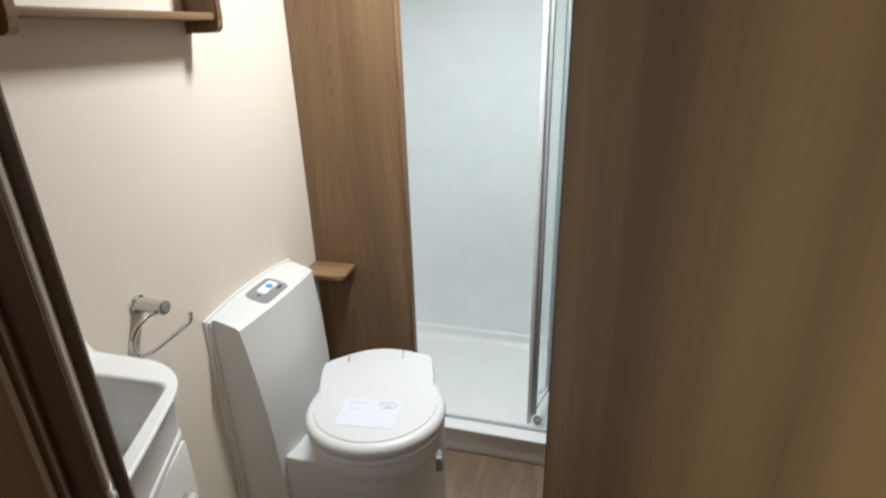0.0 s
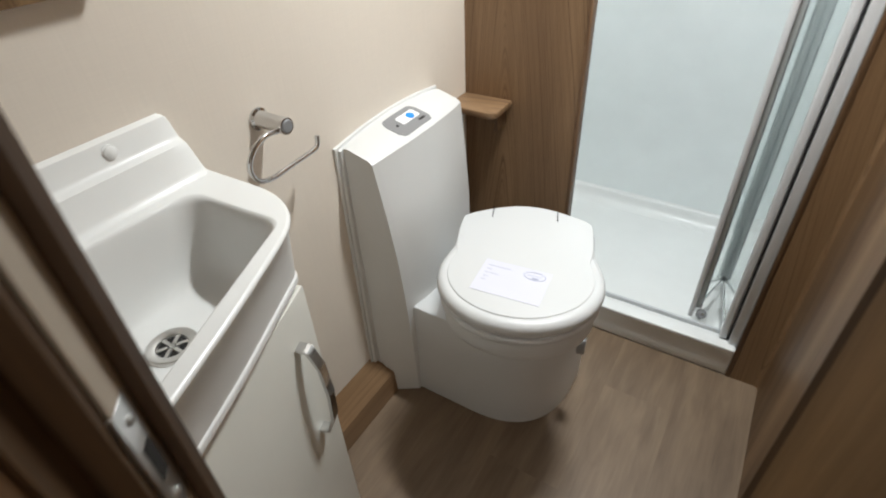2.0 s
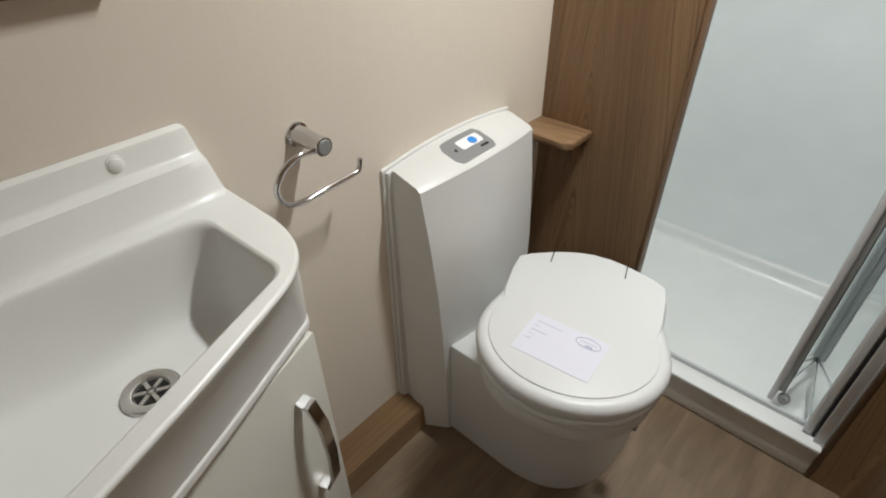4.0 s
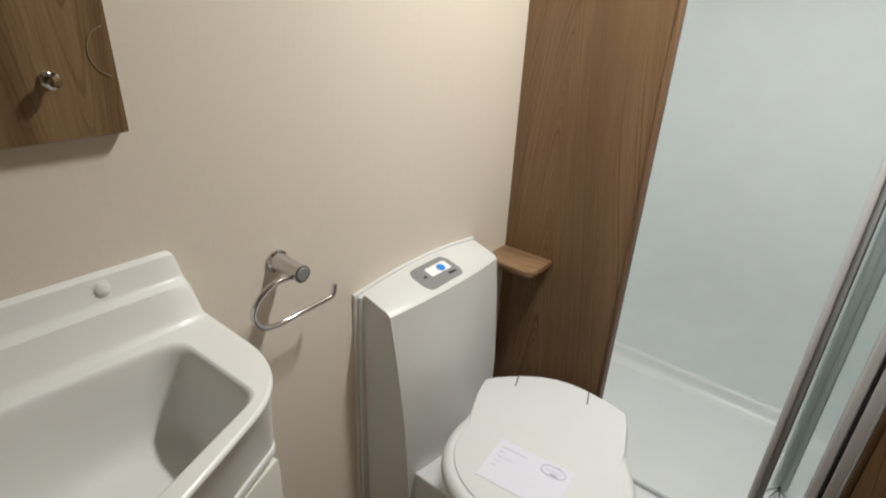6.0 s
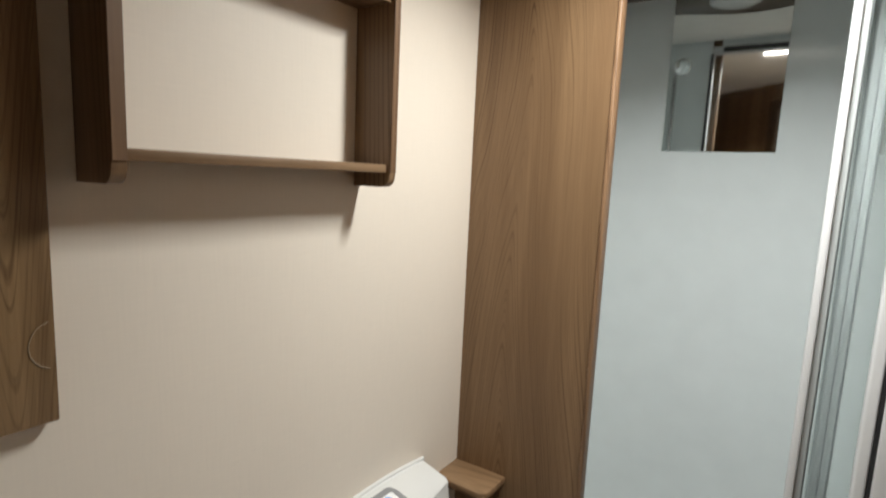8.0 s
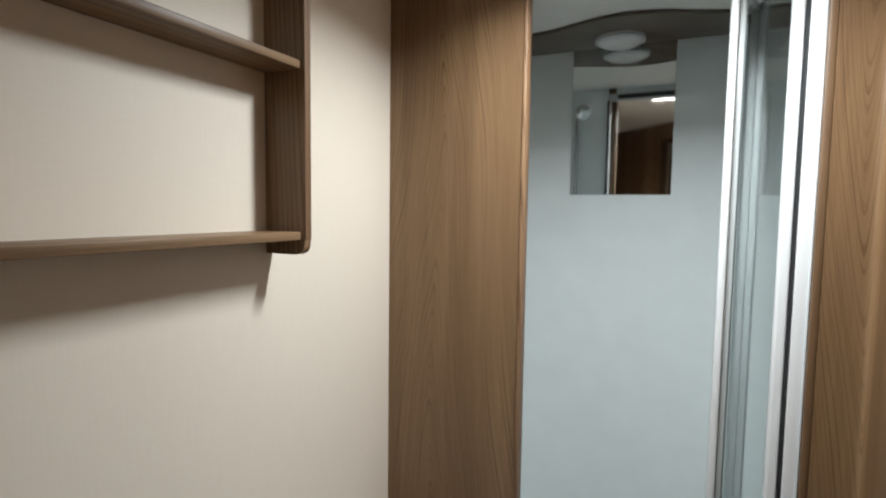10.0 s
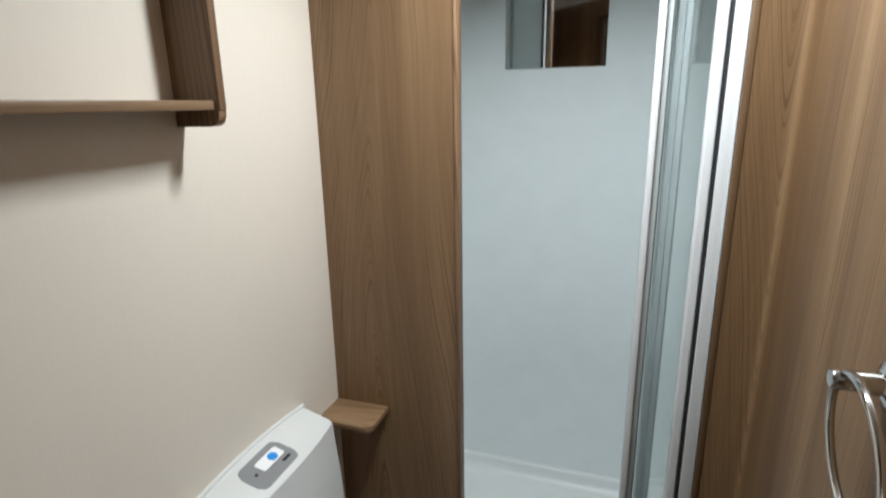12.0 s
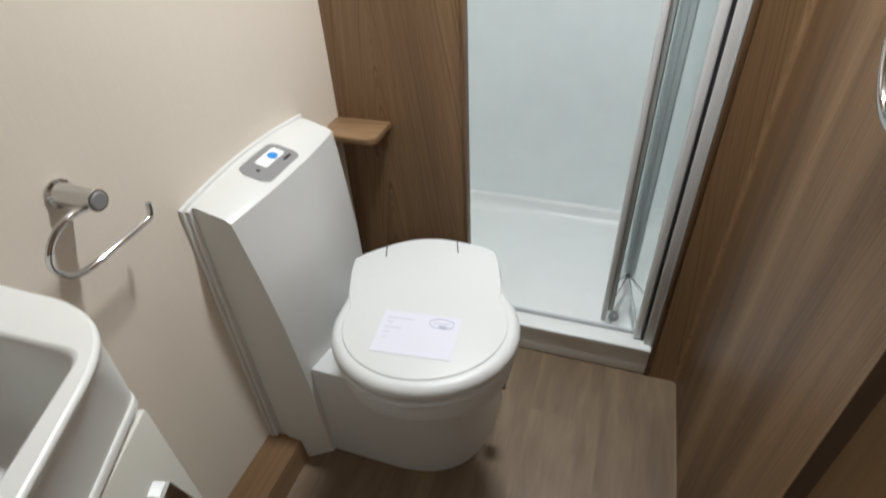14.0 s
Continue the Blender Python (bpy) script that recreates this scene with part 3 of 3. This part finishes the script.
def toilet():
    t = thing("toilet", (0.3, 1.2, 0), "white plastic cassette toilet with closed lid", "toilet")
    # one moulded foot: a bench along the wall that ends in a rounded pedestal

    def foot_ring(z, inset=0.0):
        y, x = 1.034 - 0.045 * z + inset, 0.487 + 0.022 * z - inset
        return [(px, py, z) for px, py in rounded([(0.004, y), (x, y), (x, 1.330), (0.004, 1.330)], (0, 0.215, 0.03, 0), 14)]
    part("bench", loft([foot_ring(0.0, 0.004), foot_ring(0.004, 0.0), foot_ring(0.12), foot_ring(0.24), foot_ring(0.345), foot_ring(0.350, 0.002), foot_ring(0.352, 0.006)]), ceramic, t)

    def neck(p):
        """The place on the pedestal's wall below a place on the rim."""
        x, y = min(max(p.x, 0.235), 0.493), min(max(p.y, 1.020), 1.325)
        d = Vector((x - 0.330, y - 1.183))
        if d.x > 0 and d.y < 0 and d.length > 0.162:
            d *= 0.162 / d.length
        return Vector((0.330, 1.183)) + d
    rim = [Vector(seat_point(f, r, 0)[:2]) for f, r in seat_outline(-0.004)]
    rings = []
    for z, k in ((0.30, 0.0), (0.352, 0.0), (0.375, 0.015), (0.398, 0.06), (0.416, 0.16), (0.430, 0.32), (0.440, 0.52), (0.447, 0.72), (0.454, 0.88), (0.463, 0.97),
                 (0.474, 1.0), (0.494, 1.0), (0.508, 0.99), (0.5125, 0.975)):
        rings.append([(*neck(p).lerp(p, k), z) for p in rim])
    part("bowl", loft(rings), ceramic, t)
    part("seat", seat_slab(0.004, 0.5135, 0.532, 0.007), ceramic, t)
    lid = part("lid", seat_slab(0.008, 0.5345, 0.5738, 0.017, 5), ceramic, t)
    # raised centre, set in from the round rim but flush with the hinge tab
    out = [Vector(p) for p in seat_outline(0.008)]
    centre = []
    for i, p in enumerate(out):
        d = (out[(i + 1) % len(out)] - out[i - 1]).normalized()
        inset = 0.0225 if p.x > -0.070 else 0.005
        q = p + Vector((-d.y, d.x)) * inset
        centre.append(seat_point(q.x, q.y, 0)[:2])
    part("lid_panel", prism(centre, 0.5715, 0.5765, 0.0020, 3), ceramic, lid)
    for s in (-0.083, 0.071):
        a, b = seat_point(-0.244, s, 0), seat_point(-0.198, s, 0)
        w = RIGHT * 0.0012
        part("hinge_slot", prism([(a[0] - w.x, a[1] - w.y), (b[0] - w.x, b[1] - w.y), (b[0] + w.x, b[1] + w.y), (a[0] + w.x, a[1] + w.y)], 0.5725, 0.5769), dark, lid)
    lever = seat_point(LEVER_F, LEVER_R, 0)
    e, f = RIGHT * 0.010, FWD * 0.018
    c = Vector(lever[:2])
    pts = [tuple(c - e - f), tuple(c + e - f), tuple(c + e + f), tuple(c - e + f)]
    part("valve_lever", prism(rounded(pts, 0.004, 3), LEVER_Z, LEVER_Z + 0.050, 0.004, 2), panel_grey, t, "grey valve lever")
    # tall back
    rows = []
    for i in range(13):
        y = 0.966 + (1.326 - 0.966) * i / 12
        s = (i / 12 - 0.5) * 2
        crown = 0.012 * (1 - s * s)
        front = 0.086 + 0.020 * (1 - s * s)
        row = [(0.004, 0.002), (0.004, 0.800 + crown), (0.022, 0.806 + crown), (front - 0.008, 0.789 + crown * 0.8), (front, 0.782 + crown * 0.8),
               (front + 0.012, 0.66), (front + 0.021, 0.52), (front + 0.022, 0.40), (front + 0.020, 0.25), (front + 0.012, 0.002)]
        # the near cheek runs slantwise and spreads towards the floor
        rows.append([(x, y + max(0.0, -s) * (-0.003 * max(0.0, 1 - x / 0.1) + 0.078 * max(0.0, 0.78 - z) * min(1.0, x / 0.1)), z) for x, z in row])
    body = loft(rows)
    part("cistern", body, grey_shell, t)

    def backing(grow, x0, x1):
        """An arched plate against the wall, spreading slightly towards the floor."""
        low, side = [(0.950 - grow, 0.150), (0.957 - grow, 0.796)], []
        for i in range(15):
            q = i / 14
            side.append((0.957 - grow + (1.333 + 2 * grow - 0.957) * q, 0.800 + grow * 0.8 + 0.016 * (1 - (2 * q - 1) ** 2)))
        out = low + side + [(1.333 + grow, 0.796), (1.333 + grow, 0.36), (1.10, 0.36), (1.10, 0.150)]
        bm = loft([[(x, y, z) for y, z in out] for x in (x0, x1)])
        edges = [e for e in bm.edges if abs(e.verts[0].co.x - x1) < 1e-6 and abs(e.verts[1].co.x - x1) < 1e-6]
        bmesh.ops.bevel(bm, geom=edges, offset=0.0022, segments=2, affect="EDGES", profile=0.5)
        return bm
    part("back_flange", backing(0.0085, 0.0006, 0.0075), grey_shell, t)
    part("back_bead", backing(0.0015, 0.0076, 0.0150), grey_shell, t)
    # control panel on the sloping top

    def top_patch(name, y0, y1, x0, x1, lift, mat, parent, r, label=""):
        rows = []
        for i in range(17):
            q = i / 16
            y = y0 + (y1 - y0) * q
            d = min(y - y0, y1 - y)
            inset = r - math.sqrt(max(0.0, r * r - (r - d) ** 2)) if d < r else 0.0
            inset = min(inset, (x1 - x0) / 2 - 0.0004)
            s = ((y - 0.972) / 0.35 - 0.5) * 2
            row = []
            for x in (x0 + inset, x1 - inset):
                k = (x - 0.022) / (0.056 + 0.020 * (1 - s * s))
                z = 0.806 - 0.017 * k + 0.012 * (1 - s * s) * (1 - 0.2 * k)
                row += [(x, y, z - 0.003), (x, y, z + lift)] if not row else [(x, y, z + lift), (x, y, z - 0.003)]
            rows.append(row)
        return part(name, loft(rows), mat, parent, label)
    panel = top_patch("control_panel", 1.074, 1.191, 0.027, 0.094, 0.0012, panel_grey, t, 0.016, "grey control panel with a blue flush button")
    top_patch("indicator_label", 1.112, 1.176, 0.041, 0.067, 0.0020, label_white, panel, 0.003)
    top_patch("flush_button", 1.140, 1.162, 0.046, 0.065, 0.0028, blue, panel, 0.010)
    top_patch("indicator_lamp", 1.094, 1.100, 0.056, 0.062, 0.0022, dark, panel, 0.002)
    top_patch("mark", 1.153, 1.176, 0.075, 0.081, 0.0018, dark, panel, 0.001)


toilet()


def instruction_card():
    c = thing("instruction_card", (*SEAT, 0.5767), "white printed card lying on the toilet lid", "card")
    o = Vector((0.393, 0.995))
    e = Vector((0.14, 0.016)).normalized()
    f = Vector((-e.y, e.x))

    def patch(name, u0, u1, v0, v1, z0, z1, mat, parent):
        p = [o + e * u0 + f * v0, o + e * u1 + f * v0, o + e * u1 + f * v1, o + e * u0 + f * v1]
        return part(name, prism([tuple(q) for q in p], z0, z1), mat, parent)
    sheet = patch("sheet", -0.073, 0.073, -0.051, 0.051, 0.5766, 0.5774, paper, c)
    for k, (w, col) in enumerate(((0.050, ink), (0.012, ink), (0.030, ink), (0.012, ink), (0.010, ink))):
        patch("print_line", -0.062, -0.062 + w, 0.032 - 0.012 * k, 0.0345 - 0.012 * k, 0.5774, 0.5777, col, sheet)
    ring = [(0.040 + 0.023 * math.cos(a), 0.031 + 0.012 * math.sin(a)) for a in (2 * math.pi * k / 32 for k in range(32))]
    p = [o + e * u + f * v for u, v in ring]
    part("emblem", tube([(q.x, q.y, 0.5776) for q in p], 0.0006, 6, 1, True), ink_dark, sheet)
    patch("emblem_bar", 0.024, 0.056, 0.030, 0.034, 0.5774, 0.5777, ink, sheet)
    patch("emblem_bar", 0.036, 0.050, 0.022, 0.026, 0.5774, 0.5777, ink_dark, sheet)


instruction_card()

# ---- corner shelf, plinth ----


def corner_shelf():
    s = thing("corner_shelf", (0.07, 1.45, 0.72), "small walnut shelf in the corner above the toilet", "shelf")
    part("board", prism(rounded([(0.0005, 1.395), (0.146, 1.395), (0.146, PART_Y - 0.0005), (0.0005, PART_Y - 0.0005)], (0, 0.03, 0, 0), 6), 0.716, 0.734, 0.003, 2), wood_small, s)
    part("bracket", box(0.118, 0.130, 1.445, PART_Y - 0.0005, 0.660, 0.7155, 0.003, 2), wood_upright, s)


corner_shelf()
tagged(mesh_object("floor_plinth", loft([[(x, y + x * q, z) for x, z in rounded([(0.0005, 0.0), (0.044, 0.0), (0.045, 0.091), (0.0005, 0.163)], (0, 0, 0.003, 0), 3)] for y, q in ((0.640, 0.0), (0.944, 1.2))]), wood_plinth),
                "low walnut boxing along the wall beside the toilet", "plinth")

# ---- vanity: cabinet and basin ----
FRONT0, FRONT1 = Vector((0.205, 0.634)), Vector((0.365, 0.190))
FD = (FRONT1 - FRONT0).normalized()
FO = Vector((-FD.y, FD.x))
if FO.x < 0:
    FO = -FO


def front(u, n):
    p = FRONT0 + FD * u + FO * n
    return (p.x, p.y)


def vanity_cabinet():
    c = thing("vanity_cabinet", (0.15, 0.35, 0), "ivory washbasin cabinet with a chrome bow handle", "cabinet")
    part("body", prism([(0.001, 0.625), front(0.012, -0.022), front(0.46, -0.022), (0.34, 0.142), (0.001, -0.19)], 0.06, 0.772), cab_white, c)
    door = part("cabinet_door", prism([front(0.0, -0.020), front(0.0, -0.002), front(0.44, -0.002), front(0.44, -0.020)], 0.075, 0.768, 0.003, 3), cab_white, c)
    hx = 0.058
    hp = [(*front(hx, -0.001), 0.690), (*front(hx, 0.016), 0.688), (*front(hx, 0.030), 0.650), (*front(hx, 0.034), 0.585), (*front(hx, 0.030), 0.520),
          (*front(hx, 0.016), 0.482), (*front(hx, -0.001), 0.480)]
    line = [Vector(p) for p in hp]
    rows = []
    for i, p in enumerate(line):
        d = (line[min(i + 1, 6)] - line[max(i - 1, 0)]).normalized()
        side = Vector((FD.x, FD.y, 0))
        k = d.cross(side).normalized()
        w, th = 0.0095, 0.0028
        rows.append([p + side * w + k * th, p - side * w + k * th, p - side * w - k * th, p + side * w - k * th])
    part("handle", loft(rows), chrome, door, "chrome bow handle")
    part("kickboard", prism([(0.001, 0.60), front(0.03, -0.05), front(0.46, -0.05), (0.32, 0.13), (0.001, -0.18)], 0.0, 0.0595), wood_frame_shaded, c)


vanity_cabinet()


def washbasin():
    b = thing("washbasin", (0.16, 0.4, 0.775), "white moulded washbasin with an upstand against the wall", "washbasin")
    z = 0.926

    def outline(inset, zz, r):
        """Plan of the moulding: square to the wall, a rounded corner, a slightly bowed front."""
        k = inset * 1.06
        pts = rounded([(0.001, 0.641), (0.2435 - k, 0.643 - 0.1 * inset), (0.324 - k, 0.456), (0.3725 - k, 0.326), (0.400 - k, 0.225), (0.345 - k, 0.140), (0.001, -0.20)],
                      (0, r, 0.05, 0.05, 0.05, 0, 0), 9)
        return [(x, y, zz) for x, y in pts]
    inner_top = rounded([(0.080, 0.585), (0.2435, 0.592), (0.353, 0.310), (0.318, 0.205), (0.066, 0.205)], (0.036, 0.022, 0.05, 0.03, 0.03), 9)
    inner_low = rounded([(0.100, 0.553), (0.226, 0.562), (0.325, 0.325), (0.285, 0.235), (0.085, 0.235)], (0.075, 0.055, 0.06, 0.05, 0.05), 9)

    def bowl_ring(t, zz):
        return [(p[0] + (q[0] - p[0]) * t, p[1] + (q[1] - p[1]) * t, zz) for p, q in zip(inner_top, inner_low)]
    # bowl, steep at the top and swept into the floor
    cen = Vector((0.168, 0.445, 0.790))
    rows = [bowl_ring(t, z - d) for t, d in ((-0.12, 0.0), (-0.04, 0.001), (0.03, 0.004), (0.10, 0.010), (0.22, 0.030), (0.36, 0.055), (0.50, 0.078), (0.66, 0.097), (0.86, 0.111),
                                             (1.10, 0.120), (1.40, 0.1255), (1.75, 0.1285))]
    last = rows[-1]
    for k in (0.3, 0.6, 0.85):
        rows.append([tuple(Vector(p).lerp(Vector((cen.x, cen.y, 0.7945)), k)) for p in last])
    part("bowl", loft(rows, False, True), basin_white, b)
    # deck between the bowl's mouth and the rim
    bm = bmesh.new()
    o = [bm.verts.new(p) for p in outline(0.004, z, 0.088)]
    i = [bm.verts.new(p) for p in bowl_ring(-0.12, z)]
    oe = [bm.edges.new((o[k], o[(k + 1) % len(o)])) for k in range(len(o))]
    ie = [bm.edges.new((i[k], i[(k + 1) % len(i)])) for k in range(len(i))]
    bmesh.ops.triangle_fill(bm, use_beauty=True, edges=oe + ie)
    bmesh.ops.recalc_face_normals(bm, faces=bm.faces)
    part("deck", bm, basin_white, b)
    # rolled rim, undercut apron and the ledge at its foot
    rows = [outline(g, z - d, r) for g, d, r in (
        (0.004, 0.0, 0.088), (0.0015, 0.001, 0.088), (0.0, 0.003, 0.088), (0.0, 0.006, 0.086), (0.002, 0.009, 0.082), (0.007, 0.012, 0.080), (0.0160, 0.030, 0.066), (0.0265, 0.060, 0.046),
        (0.0360, 0.095, 0.030), (0.0420, 0.125, 0.022), (0.0435, 0.1335, 0.020), (0.0416, 0.1350, 0.020), (0.0410, 0.1365, 0.020), (0.0420, 0.147, 0.018), (0.050, 0.1535, 0.016))]
    part("apron", loft(rows, False, True), basin_white, b)
    # upstand
    prof = [(0.0012, z - 0.01), (0.062, z - 0.002), (0.054, z + 0.002), (0.048, z + 0.010), (0.039, z + 0.038), (0.035, z + 0.048), (0.026, z + 0.053), (0.0215, z + 0.058),
            (0.0185, z + 0.078), (0.015, z + 0.086), (0.0012, z + 0.088)]
    part("upstand", loft([[(x, y, zz) for x, zz in prof] for y in (-0.19, 0.2, 0.60)] + [[(x, 0.632 - max(0.0, zz - z) * 0.12, zz) for x, zz in prof],
                                                                                      [(x * 0.93, 0.6395 - max(0.0, zz - z) * 0.15, zz - 0.003 * (zz > z)) for x, zz in prof]]), basin_white, b)
    part("screw_cap", turned([(0, 0.0115), (0.0016, 0.0110), (0.0022, 0.0088), (0.0038, 0.0080), (0.0052, 0.005), (0.0056, 0.0)], (0.0180, 0.534, z + 0.071), (1, 0, 0.1), 22), basin_white, b)
    cx, cy = cen.x - 0.002, cen.y - 0.006
    w = part("waste", turned([(0, 0.0330), (0.0042, 0.0325), (0.0052, 0.0312), (0.0046, 0.0230), (0.0036, 0.0205), (0.0006, 0.0195), (0.0002, 0.0180)], (cx, cy, 0.7950), (0, 0, 1), 40), steel, b,
             "steel waste with a grid")
    part("waste_well", turned([(0, 0.0192), (0.0005, 0.0192)], (cx, cy, 0.7953), (0, 0, 1), 24), dark, w)
    part("grid_hub", turned([(0, 0.0060), (0.0020, 0.0055)], (cx, cy, 0.7959), (0, 0, 1), 12), steel, w)
    for k in range(6):
        spoke = part("grid_spoke", box(0.0035, 0.0195, -0.0024, 0.0024, -0.0010, 0.0010), steel, w)
        spoke.data.transform(pose(cx, cy, 0.7969, 0, 0, 60 * k))


washbasin()

# ---- chrome fittings ----


def roll_holder():
    h = thing("toilet_roll_holder", (0.0, 0.79, 0.935), "chrome toilet roll holder on the cream wall", "roll holder")
    c = (0.0005, 0.790, 0.938)
    post = part("post", turned([(0, 0.0195), (0.004, 0.0195), (0.007, 0.0158), (0.030, 0.0142), (0.050, 0.0136), (0.058, 0.0138), (0.066, 0.0150), (0.068, 0.014)], c, (1, 0, 0)), chrome, h)
    part("cap", turned([(0.0682, 0.012), (0.070, 0.010)], c, (1, 0, 0)), panel_grey, post)
    x = 0.056
    part("bar", tube([(x, 0.783, 0.931), (x, 0.752, 0.934), (x, 0.722, 0.921), (x, 0.706, 0.896), (x, 0.716, 0.870), (x, 0.745, 0.860), (x, 0.79, 0.862), (x, 0.845, 0.865),
                      (x, 0.858, 0.870), (x, 0.862, 0.887)], 0.0046, 12), chrome, h)


roll_holder()


def towel_ring():
    h = thing("towel_ring", (WALL_E, 1.05, 1.18), "chrome towel ring on the walnut wall", "towel ring")
    part("post", turned([(0.0005, 0.024), (0.005, 0.024), (0.010, 0.013), (0.052, 0.011), (0.055, 0.009)], (WALL_E, 1.030, 1.180), (-1, 0, 0)), chrome, h)
    pts = []
    for k in range(20):
        a = 2 * math.pi * k / 20
        f, g = 0.082 * math.cos(a), 0.058 * math.sin(a)
        pts.append((WALL_E - 0.044, 0.973 - 0.73 * f + 0.68 * g, 1.127 - 0.68 * f - 0.73 * g))
    part("ring", tube(pts, 0.0048, 12, 3, True), chrome, h)


towel_ring()

# ---- wall shelf unit and board ----


def upright(y0, y1):
    out = rounded([(0.0005, 1.447), (0.084, 1.447), (0.084, 1.99), (0.0005, 1.99)], (0, 0.022, 0.02, 0), 6)
    return loft([[(x, y, z) for x, z in out] for y in (y0, y0 + 0.0015, y1 - 0.0015, y1)])


def shelf_unit():
    s = thing("wall_shelf", (0.04, 0.87, 1.45), "open walnut wall shelf, empty, on the cream wall", "wall shelf")
    for y in (0.638, 1.087):
        u = part("upright", upright(y, y + 0.016), wood_upright, s)
        part("edge_strip", box(0.0841, 0.0856, y + 0.0005, y + 0.0155, 1.472, 1.965), wood_edge, u)
    for z in (1.472, 1.752):
        part("shelf", box(0.0005, 0.078, 0.6542, 1.0868, z, z + 0.014, 0.002, 2), wood_shelf, s)


shelf_unit()


def backing_board():
    b = thing("wall_board", (0.01, 0.35, 1.18), "walnut laminate wall board with a chrome peg", "wall panel")
    part("board", box(0.0005, 0.019, 0.02, 0.603, 1.180, 1.98, 0.002, 2), wood_board, b)
    part("peg", turned([(0, 0.008), (0.003, 0.008), (0.005, 0.0045), (0.010, 0.005), (0.014, 0.008), (0.018, 0.0085), (0.021, 0.006), (0.022, 0.001)], (0.019, 0.535, 1.244), (1, 0, 0), 20),
               chrome, b, "chrome peg")
    arc = [(0.0195, 0.6025 - 0.0250 * math.sin(k), 1.269 + 0.027 * math.cos(k)) for k in (math.pi * (0.08 + 0.84 * i / 10) for i in range(11))]
    part("clear_hook_rim", tube(arc, 0.0005, 8, 2), hook_rim, b, "clear plastic half disc")


backing_board()


def strip_light():
    s = thing("strip_light", (0.585, 1.26, CEIL), "slim white ceiling strip light, switched on", "ceiling light")
    part("housing", box(0.455, 0.715, 1.230, 1.290, CEIL - 0.022, CEIL - 0.0005, 0.004, 2), profile_white, s)
    part("diffuser", box(0.465, 0.705, 1.234, 1.286, CEIL - 0.032, CEIL - 0.0222, 0.003, 2), lamp_glow, s)


strip_light()


# made-up fitting round the corridor's overhead fill, never in view
def corridor_fill_light():
    s = thing("corridor_fill_light", (1.30, -0.70, CEIL), "square white ceiling light, switched on, added out of view as corridor fill", "ceiling light")
    part("housing", box(1.13, 1.47, -0.87, -0.53, CEIL - 0.026, CEIL - 0.0005, 0.006, 2), profile_white, s)
    part("diffuser", box(1.15, 1.45, -0.85, -0.55, CEIL - 0.038, CEIL - 0.0262, 0.005, 2), lamp_glow, s)


corridor_fill_light()

# ---- floor, laid in printed planks ----
floor = structure("floor", box(-0.03, 2.2, -2.2, BACK_Y, -0.03, -0.002), joint_dark, "wood-print vinyl plank floor", "floor")
PLANK_W = 0.19
plank_meshes = {}


def plank(x0, x1, y0, y1):
    key = (round(x1 - x0, 4), round(y1 - y0, 4))
    if key not in plank_meshes:
        bm = box(-(x1 - x0) / 2, (x1 - x0) / 2, -(y1 - y0) / 2, (y1 - y0) / 2, -0.003, 0.0)
        me = bpy.data.meshes.new("plank")
        bm.to_mesh(me)
        bm.free()
        me.materials.append(floor_vinyl)
        plank_meshes[key] = me
    ob = new("plank", plank_meshes[key])
    ob.location = ((x0 + x1) / 2, (y0 + y1) / 2, 0)
    ob.parent = floor


for i in range(12):
    x0 = 0.0 + i * PLANK_W + 0.00004
    start = -2.2 + (i * 0.37) % 1.2 - 1.2
    while start < PART_Y:
        y0, y1 = max(start, -2.2) + 0.00005, min(start + 1.2, PART_Y + 0.02) - 0.00005
        if y1 - y0 > 0.02:
            plank(x0, x0 + PLANK_W - 0.00008, y0, y1)
        start += 1.2
